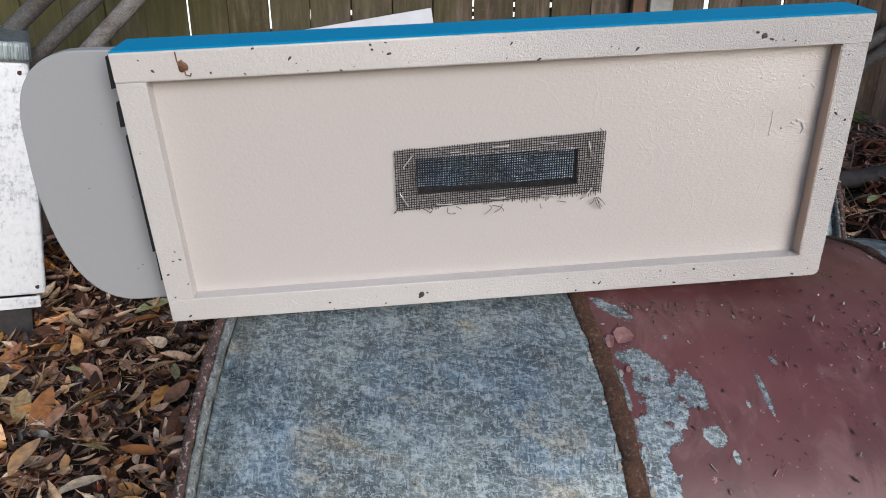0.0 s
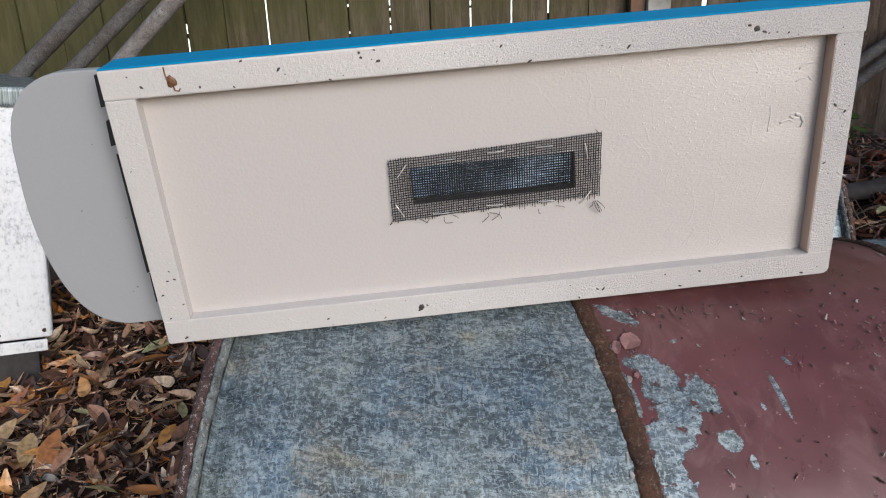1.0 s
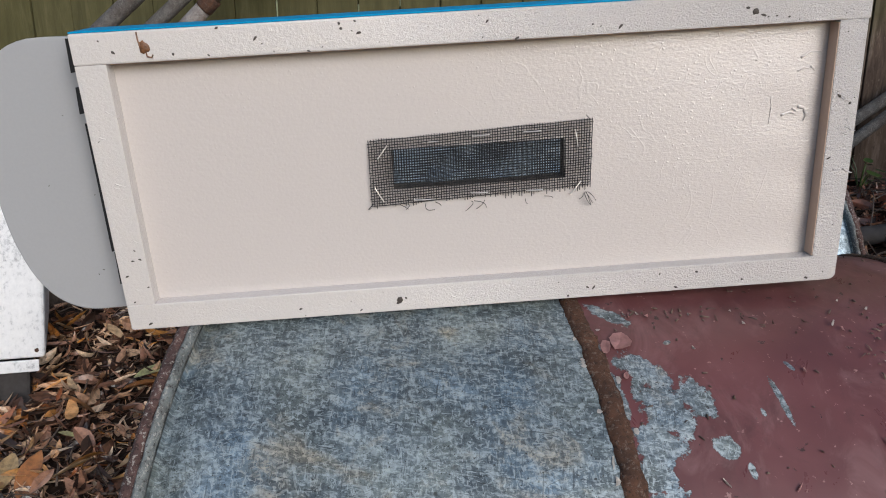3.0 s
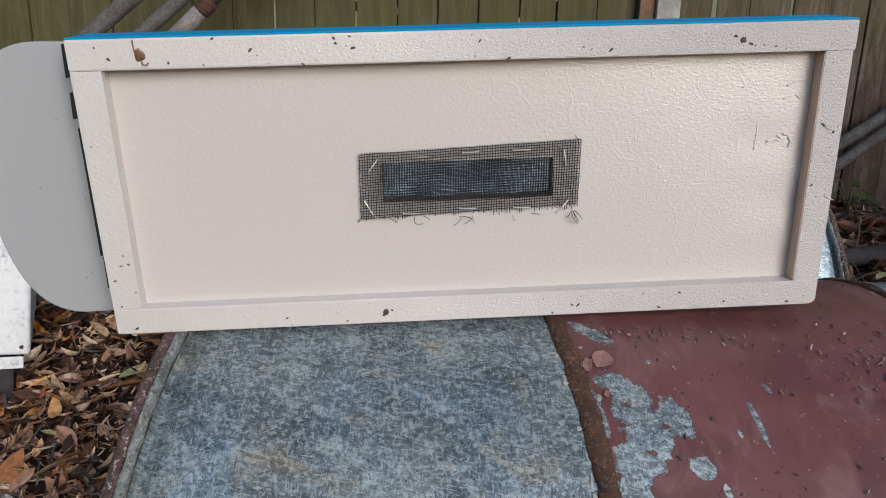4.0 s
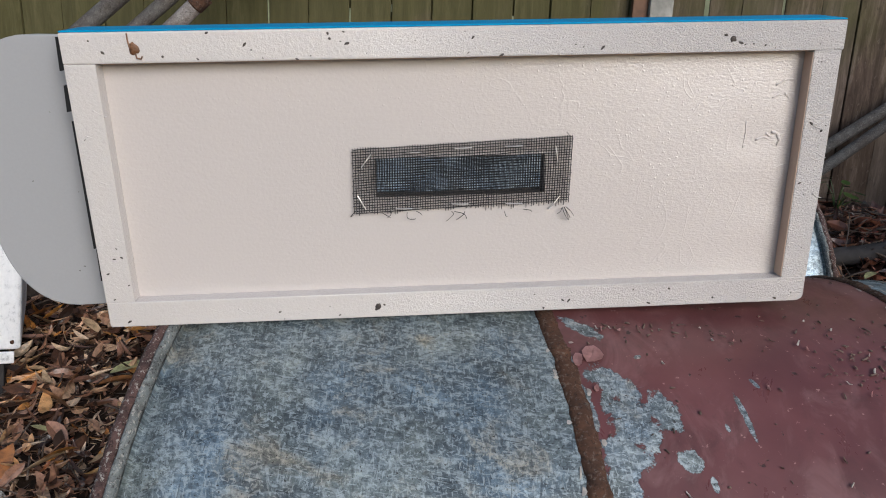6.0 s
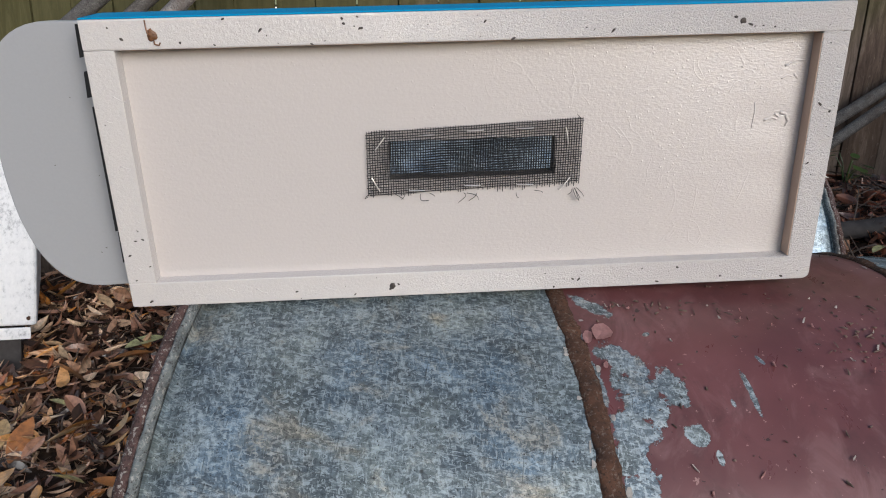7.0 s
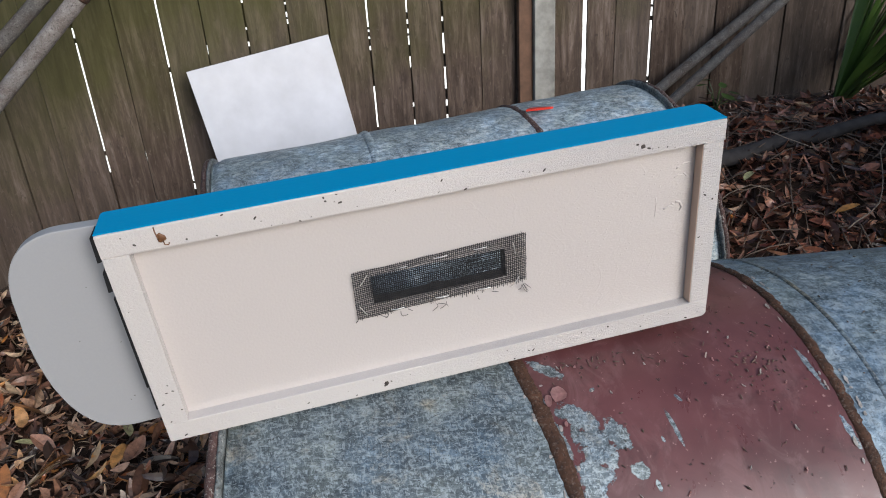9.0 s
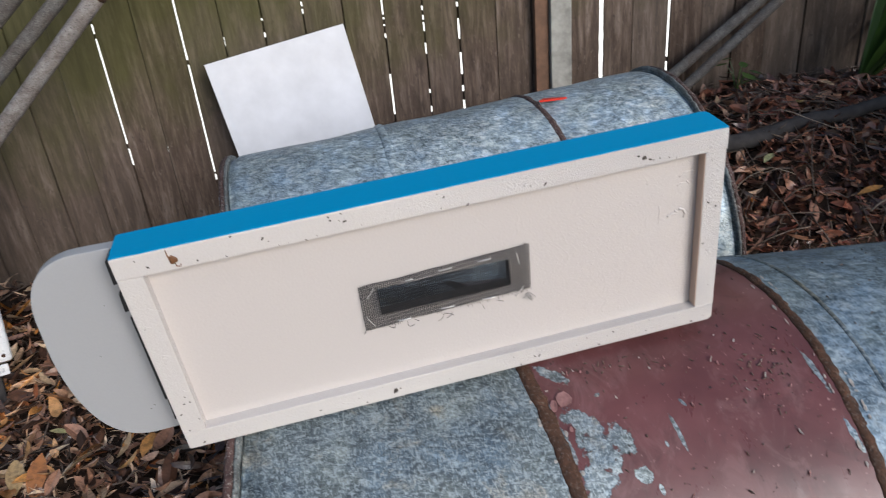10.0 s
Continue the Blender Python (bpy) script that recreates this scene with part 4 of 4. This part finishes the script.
seeds = [part("chip", blob(0, 0, 0.0010, 0.0006, 0, 0.0003, 10.0 + k), CHIP, hive, "", True) for k in range(4)]
rng = random.Random(29)
spots = []
for k in range(72):
    w = rng.random()
    if w < 0.36:
        spots.append((rng.uniform(0.01, W - 0.01), H - rng.uniform(0.001, 0.019)))
    elif w < 0.72:
        spots.append((rng.uniform(0.01, W - 0.01), rng.uniform(0.001, 0.018)))
    elif w < 0.86:
        spots.append((rng.uniform(0.001, 0.018), rng.uniform(0.02, 0.18)))
    else:
        spots.append((W - rng.uniform(0.002, 0.018), rng.uniform(0.02, 0.18)))
for k, (x, z) in enumerate(spots):
    ob = seeds[k] if k < 4 else seeds[k % 4].copy()
    if k >= 4:
        scene.collection.objects.link(ob)
    q = rng.choice((0.45, 0.6, 0.8, 1.0, 1.3))
    ob.location, ob.scale, ob.rotation_euler = (x, 0.0, z), (q * rng.uniform(0.6, 1.5), 1, q), (0, rng.uniform(-0.9, 0.9), 0)
for k in range(5):
    q = rng.uniform(0.35, 0.7)
    ob = seeds[k % 4].copy()
    scene.collection.objects.link(ob)
    ob.location, ob.scale, ob.rotation_euler = (-rng.uniform(0.008, 0.05), 0.0255, rng.uniform(0.03, 0.17)), (q * 1.3, 1, q), (0, rng.uniform(-0.9, 0.9), 0)
# ridges and drips in the thick paint near one end
def ridge(points, radius, y):
    """A low bead of thick paint along points of the face."""
    fine = []
    for (ax, az), (bx, bz) in zip(points, points[1:]):
        fine += [(ax + (bx - ax) * q / 4, az + (bz - az) * q / 4) for q in range(4)]
    fine.append(points[-1])
    pts = [(x + 0.0004 * noise.noise((x * 300, z * 300, 0)), y, z + 0.0004 * noise.noise((x * 300, z * 300, 9))) for x, z in fine]
    v, e, f = tube(pts, radius * 1.35, 6, 0.5, 0.35, rng)
    return [(a, y + (b - y) * 0.6, c) for a, b, c in v], e, f


for points, radius in ((((0.4275, 0.1663), (0.4346, 0.1652), (0.4411, 0.1622)), 0.0006), (((0.4414, 0.1591), (0.4499, 0.1547), (0.4569, 0.1476)), 0.0006), (((0.4726, 0.1583), (0.4792, 0.1619), (0.4863, 0.1622)), 0.0008),
                       (((0.4304, 0.1543), (0.43, 0.15), (0.4328, 0.1482)), 0.0006), (((0.4549, 0.1337), (0.4553, 0.1258), (0.4543, 0.1151)), 0.0005), (((0.4502, 0.1025), (0.4473, 0.0944)), 0.0005),
                       (((0.4331, 0.1361), (0.431, 0.13), (0.4299, 0.1229)), 0.0005), (((0.4515, 0.1399), (0.4638, 0.1422)), 0.0006), (((0.4584, 0.1579), (0.4634, 0.1534), (0.4644, 0.1491)), 0.0007),
                       (((0.4596, 0.1705), (0.4672, 0.1661)), 0.0005), (((0.4409, 0.1726), (0.443, 0.1692)), 0.0006), (((0.474, 0.1262), (0.4785, 0.1245), (0.4808, 0.1195), (0.479, 0.1162)), 0.0011),
                       (((0.4627, 0.1205), (0.468, 0.1222), (0.4722, 0.1212)), 0.0009), (((0.4700, 0.1252), (0.4735, 0.1228)), 0.0008), (((0.4712, 0.1500), (0.4750, 0.1520), (0.4800, 0.1510)), 0.0008), (((0.4800, 0.1528), (0.4836, 0.1490)), 0.0009)):
    part("paint_ridge", ridge(points, radius, PANEL + 0.0002), CREAM, hive, "", True)
for k in range(26):
    x, z = (rng.uniform(0.03, 0.48), rng.uniform(0.003, 0.0145)) if k < 15 else (rng.uniform(0.003, 0.016), rng.uniform(0.03, 0.17)) if k < 21 else (W - rng.uniform(0.004, 0.016), rng.uniform(0.03, 0.17))
    ln, a = rng.uniform(0.004, 0.012), rng.uniform(-0.75, -0.35)
    part("paint_ridge", ridge([(x, z), (x + ln * 0.5 * math.cos(a), z + ln * 0.5 * math.sin(a) * 0.8), (x + ln * math.cos(a), max(0.001, z + ln * math.sin(a) * 0.6))], rng.uniform(0.00025, 0.0005), 0.0001), CREAM_RAIL, hive, "", True)

# ---- leaning white board ----
# its own axes: along the top edge, down the side, and the leaning face
B_TL, B_TR = Vector((-0.379, 1.862, 0.648)), Vector((-0.019, 1.862, 0.711))
bx = (B_TR - B_TL).normalized()
by = Vector((0.0, 0.985, -0.15))
by = (by - bx * by.dot(bx)).normalized()
bz = bx.cross(by)
board = thing("white_board", Matrix.Translation(B_TL) @ Matrix((bx, by, bz)).transposed().to_4x4(), "plain white sheet of board leaning on the fence behind a drum", "board")
part("sheet", box(0.0, 0.366, 0.0, 0.007, -0.60, 0.0, 0.0012), BOARD, board)
part("worn_edge", box(0.001, 0.365, 0.0008, 0.0062, -0.0004, 0.0011, 0.0003), DARK_EDGE, board, "bare brownish top edge")

# ---- pipes leaning on the fence ----
def pipe(foot, head, radius, material, label, collar=None):
    f, h = Vector(foot), Vector(head)
    n = 14
    p = thing("pipe", Matrix.Translation(f), label, "pipe", "old pipes by the fence")
    pts = [(h - f) * (k / n) for k in range(n + 1)]
    if collar:
        c, d = (h - f) * collar, (h - f).normalized()
        lower, upper = [c * (k / n) for k in range(n + 1)], [c + (h - f - c) * (k / n) for k in range(n + 1)]
        part("tube", tube(lower, radius, 18), material, p, "grey galvanised lower length", True)
        part("tube", tube(upper, radius * 0.76, 18), PIPE_BROWN, p, "thinner brown upper length", True)
        part("collar", tube([c - d * 0.016, c - d * 0.012, c + d * 0.012, c + d * 0.016], radius * 1.08, 18), RUST, p, "rusty collar", True)
    else:
        part("tube", tube(pts, radius, 18), material, p, "", True)
    return p


def along(a, b, z0, z1):
    a, b = Vector(a), Vector(b)
    d = (b - a) / (b.z - a.z)
    return a + d * (z0 - a.z), a + d * (z1 - a.z)


pipe(*along((-0.765, 1.62, 0.626), (-0.52, 1.62, 0.846), 0.06, 1.35), 0.0178, PIPE_RUST, "rust-stained galvanised pipe leaning by the fence", 0.625)
pipe(*along((-0.907, 1.66, 0.605), (-0.60, 1.66, 0.855), 0.06, 1.30), 0.0160, PIPE, "grey galvanised pipe leaning by the fence")
pipe(*along((-0.970, 1.64, 0.640), (-0.68, 1.64, 0.870), 0.06, 1.30), 0.0185, PIPE, "grey galvanised pipe leaning by the fence")
pipe(*along((0.894, 1.865, 0.507), (1.12, 1.865, 0.676), 0.14, 1.2), 0.0150, PIPE, "weathered pipe leaning against the fence palings")
pipe(*along((0.930, 1.845, 0.482), (1.165, 1.845, 0.678), 0.16, 1.2), 0.0140, PIPE, "weathered pipe leaning against the fence palings")

# ---- weathered white hive box with a tin lid ----
hb = thing("hive_box", pose(-0.818, 1.417, 0.345, 0, 6.5, 29), "weathered white painted hive box with a galvanised lid", "hive box")
front_wall = part("box_wall", box(-0.42, 0.0, 0.0, 0.024, -0.205, 0.285, 0.011, 4), WHITE, hb)
part("box_wall", box(-0.42, 0.0, 0.30, 0.319, -0.205, 0.285, 0.004, 3), WHITE, hb)
part("box_wall", box(-0.018, -0.0005, 0.0245, 0.2995, -0.205, 0.285, 0.004, 3), WHITE, hb)
part("box_wall", box(-0.4195, -0.402, 0.0245, 0.2995, -0.205, 0.285, 0.004, 3), WHITE, hb)
part("cleat", box(-0.40, -0.012, -0.006, -0.0002, -0.232, -0.2055, 0.003), WHITE, hb, "white bottom cleat")
part("tin_lid", box(-0.425, 0.006, -0.008, 0.33, 0.2855, 0.325, 0.010, 4), GALV, hb, "galvanised tin lid")
part("base_block", box(-0.39, -0.03, 0.01, 0.31, -0.345, -0.2325, 0.006), ROOT, hb, "dark grey base block")
for x, z in ((-0.016, -0.186), (-0.016, 0.265), (-0.10, -0.188), (-0.2, 0.268)):
    part("nail", blob(x, z, 0.0042, 0.0042, -0.0002, 0.0012, x * 9), RUST, front_wall, "rusty nail head", True)

# ---- red clip on the drum behind ----
clip = thing("plastic_strip", Matrix.Translation((0.350, 1.222, 0.6360)) @ pose(0, 0, 0, 0, -4.6, -22), "small bright red plastic strip on a drum", "plastic strip")
part("strip", prism([(-0.024, -0.0075), (-0.010, -0.0065), (0.021, -0.0015), (0.024, 0.002), (-0.004, 0.006), (-0.020, 0.005)], 0.0, 0.004, "z", 0.001), RED, clip)

# ---- leaf litter ----
def leaf_points(length, width, curl, fold, n=5):
    """Stations along a leaf: left edge, midrib, right edge."""
    pts = []
    for k in range(n + 1):
        f = k / n
        w = width * 0.5 * (math.sin(math.pi * min(1.0, f * 0.96 + 0.03)) ** 0.8)
        x = length * (f - 0.5)
        z = curl * ((2 * f - 1) ** 2) * length
        pts += [(x, -w, z + fold * w), (x, 0.0, z), (x, w, z + fold * w)]
    return np.array(pts)


LEAF_FACES = [(k * 3 + a, k * 3 + a + 1, k * 3 + a + 4, k * 3 + a + 3) for k in range(5) for a in (0, 1)]


def scatter(count, area, seed, lengths, lift=0.03, keep=None):
    r = random.Random(seed)
    verts, faces = [], []
    while len(faces) < count * 10:
        x, y = r.uniform(area[0], area[1]) + r.gauss(0, 0.10), r.uniform(area[2], area[3]) + r.gauss(0, 0.09)
        if y > 1.90 or keep and not keep(x, y):
            continue
        ln = r.uniform(*lengths) * (1.0 if r.random() < 0.8 else 0.55)
        p = leaf_points(ln, ln * r.choice((0.07, 0.12, 0.2, 0.28, 0.36, 0.46)), r.uniform(-0.14, 0.34), r.uniform(-0.3, 0.9))
        e = Euler((r.gauss(0, 0.62), r.gauss(0, 0.42), r.uniform(0, 6.283))).to_matrix()
        base = np.array((x, y, ground_height(x, y) + r.uniform(0.0, lift)))
        q = p @ np.array(e).T + base
        k = len(verts)
        verts += [tuple(v) for v in q]
        faces += [tuple(i + k for i in f) for f in LEAF_FACES]
    return verts, [], faces


def clear(x, y):
    return not (-0.10 < x < 0.66 and abs(y - 0.61) < 0.12)


tagged(part("leaf_litter", scatter(6500, (-1.75, -0.12, 0.42, 1.92), 21, (0.026, 0.078), 0.050, clear), LITTER), "thick layer of dry brown fallen leaves on the ground", "leaf litter", kind="stuff")
tagged(part("leaf_litter", scatter(13500, (0.58, 2.0, 0.62, 1.92), 22, (0.018, 0.062), 0.030, clear), MULCH), "dark brown bark chips and dry leaves on a sloping bank", "leaf litter", kind="stuff")
tagged(part("leaf_litter", scatter(1500, (-0.6, 2.2, -0.4, 1.92), 23, (0.03, 0.08), 0.02, clear), LITTER), "thin scatter of dry brown leaves between drums", "leaf litter", kind="stuff")

tagged(part("leaf_litter", scatter(5000, (-1.3, -0.12, 0.5, 1.8), 24, (0.014, 0.040), 0.042, clear), LITTER), "crumbled bits of dry leaf on the litter", "leaf litter", kind="stuff")

r = random.Random(33)
twigs = []
for area, count, big in (((-1.6, -0.15, 0.5, 1.9), 420, 0.7), ((0.62, 2.3, 0.75, 1.9), 800, 1.0)):
    for _ in range(count):
        x, y, a = r.uniform(area[0], area[1]), r.uniform(area[2], area[3]), r.uniform(0, math.pi)
        ln = r.uniform(0.04, 0.20) * big
        bend = r.uniform(-0.25, 0.25)
        pts = []
        for t in (-0.5, -0.17, 0.17, 0.5):
            px, py = x + ln * (t * math.cos(a) - bend * t * t * math.sin(a)), y + ln * (t * math.sin(a) + bend * t * t * math.cos(a))
            pts.append((px, py, ground_height(px, py) + 0.02 + r.uniform(0, 0.022)))
        twigs.append(tube(pts, r.uniform(0.0008, 0.0026), 5, 0.6))
tagged(part("twigs", joined(twigs), TWIG, None, "", True), "tangle of thin dry twigs among leaves", "twigs", kind="stuff")

# single leaves that stand out
r = random.Random(8)
kinds = []
for k in range(6):
    p = leaf_points(1.0, r.uniform(0.28, 0.45), r.uniform(-0.05, 0.18), r.uniform(0.1, 0.6), 5)
    kinds.append(p)
LABELS = "dry curled fallen leaf lying on the litter"
for k in range(150):
    left = k < 130
    x, y = (r.uniform(-1.05, -0.22), r.uniform(0.75, 1.75)) if left and k < 90 else (r.uniform(-0.95, -0.24), r.uniform(0.55, 1.25)) if left else (r.uniform(0.85, 1.7), r.uniform(1.0, 1.85))
    q = kinds[k % 6] * (r.uniform(0.050, 0.095) if k < 90 else r.uniform(0.035, 0.066))
    ob = part("fallen_leaf", ([tuple(v) for v in q], [], LEAF_FACES), LEAF, None, "", True)
    ob.matrix_world = Matrix.Translation((x, y, ground_height(x, y) + 0.048)) @ Euler((r.gauss(0, 0.40), r.gauss(0, 0.3), r.uniform(0, 6.28))).to_matrix().to_4x4()
    tagged(ob, LABELS, "leaf", "bright fallen leaves")

# ---- bank: root, pale sticks, strap-leaved plant and weed ----
def on_ground(x, y, lift):
    return (x, y, ground_height(x, y) + lift)


tagged(part("root", tube([(0.76 + 0.05 * k, 1.58 + 0.004 * math.sin(k), 0.353 + 0.0068 * k + 0.006 * math.sin(k * 1.3)) for k in range(16)], 0.023, 12, 0.6, 0.08), ROOT, None, "", True), "smooth grey surface root along the bank", "root")
for pts, rad in (([(0.74, 0.87), (0.80, 0.90), (0.90, 0.915), (1.05, 0.90)], 0.0035), ([(1.10, 1.30), (1.18, 1.36), (1.27, 1.46), (1.36, 1.52)], 0.0028), ([(1.13, 1.22), (1.22, 1.31), (1.34, 1.36)], 0.0026),
                 ([(0.84, 1.45), (0.93, 1.47), (1.00, 1.42)], 0.0022), ([(0.80, 1.02), (0.88, 1.04), (0.95, 1.03)], 0.0025), ([(1.02, 1.60), (1.10, 1.52), (1.2, 1.5)], 0.0025)):
    lift = 0.040
    curve = []
    for i in range(len(pts) - 1):
        for q in range(5):
            f = (i + q / 5) / (len(pts) - 1)
            (ax, ay), (bx, by) = pts[i], pts[i + 1]
            sway = 0.014 * math.sin(f * 7 + rad * 3000)
            curve.append((ax + (bx - ax) * q / 5 - sway * 0.6, ay + (by - ay) * q / 5 + sway))
    pts, rad = curve, rad * 0.62
    tagged(part("stick", tube([on_ground(x, y, lift + 0.02 * math.sin(3.14 * i / (len(pts) - 1))) for i, (x, y) in enumerate(pts)], rad, 7, 0.6), PALE_STICK, None, "", True), "pale bent dry stick lying on the leaves", "stick", "pale dry sticks")

strap = thing("strap_plant", pose(1.375, 1.79, ground_height(1.375, 1.79) - 0.02), "clump of long green strap leaves by the fence", "plant")
r = random.Random(17)
for k in range(56):
    a, ln, wd, lean = r.uniform(-1.7, 0.9), r.uniform(0.28, 0.74), r.uniform(0.018, 0.034), r.uniform(0.10, 1.05)
    v = []
    for i in range(9):
        f = i / 8
        out, up = ln * lean * f ** 1.4, ln * (f - 0.38 * lean * f * f)
        if out * math.sin(a) > 0.13:
            out = 0.13 / math.sin(a)
        w = wd * 0.5 * (1 - f ** 3) * (0.55 + 0.45 * math.sin(math.pi * min(1, f + 0.25)))
        cx, cy = out * math.cos(a), out * math.sin(a)
        v += [(cx - w * math.sin(a), cy + w * math.cos(a), up + 0.004), (cx, cy, up - 0.003), (cx + w * math.sin(a), cy - w * math.cos(a), up + 0.004)]
    part("leaf", (v, [], [(i * 3 + b, i * 3 + b + 1, i * 3 + b + 4, i * 3 + b + 3) for i in range(8) for b in (0, 1)]), STRAP, strap, "", True)

for wx, wy, wz, n in ((1.03, 1.83, 0.0, 9),):
    weed = thing("weed", pose(wx, wy, ground_height(wx, wy) + 0.01), "small bright green broad-leaved weed in the mulch", "weed")
    for k in range(n):
        a, h = r.uniform(0, 6.28), r.uniform(0.03, 0.10)
        d = Vector((math.cos(a), math.sin(a), 0))
        part("stem", tube([(0, 0, 0), tuple(d * 0.015 + Vector((0, 0, h * 0.7))), tuple(d * 0.03 + Vector((0, 0, h)))], 0.0012, 5), STRAP, weed)
        q = leaf_points(r.uniform(0.03, 0.05), 0.022, 0.05, 0.2) @ np.array(Euler((0, 0.2, a)).to_matrix()).T + np.array(d * 0.045 + Vector((0, 0, h)))
        part("leaf", ([tuple(p) for p in q], [], LEAF_FACES), STRAP, weed, "", True)

# ---- unseen shrub added beside the bank to shade it ----
def shrub(x, y, seed):
    sh = thing("shrub", pose(x, y, ground_height(x, y)), "dense dark green leafy shrub added out of view to shade the bank", "shrub")
    r = random.Random(seed)
    part("trunk", tube([(0, 0, -0.05), (0.03, 0.01, 0.30), (0.0, 0.04, 0.55)], 0.035, 10, 0.6, 0.06), ROOT, sh, "", True)
    tips = []
    for k in range(10):
        a, up = r.uniform(0, 6.28), r.uniform(0.35, 0.90)
        tip = Vector((math.cos(a) * r.uniform(0.2, 0.42), math.sin(a) * r.uniform(0.2, 0.42), up))
        part("limb", tube([(0.02, 0.02, 0.2 + 0.04 * k), tuple(tip * 0.55 + Vector((0, 0, 0.2))), tuple(tip)], 0.014, 7, 0.4), ROOT, sh, "", True)
        tips.append(tip)
    v, f = [], []
    for _ in range(1500):
        c = r.choice(tips) + Vector((max(-0.25, r.gauss(0, 0.14)), r.gauss(0, 0.14), r.gauss(0, 0.18)))
        ln = r.uniform(0.08, 0.14)
        q = leaf_points(ln, ln * 0.45, 0.1, 0.3) @ np.array(Euler((r.gauss(0, 0.7), r.gauss(0.3, 0.6), r.uniform(0, 6.28))).to_matrix()).T + np.array(c)
        k = len(v)
        v += [tuple(p) for p in q]
        f += [tuple(i + k for i in g) for g in LEAF_FACES]
    part("crown", (v, [], f), STRAP, sh, "", True)


shrub(1.74, 0.58, 71)
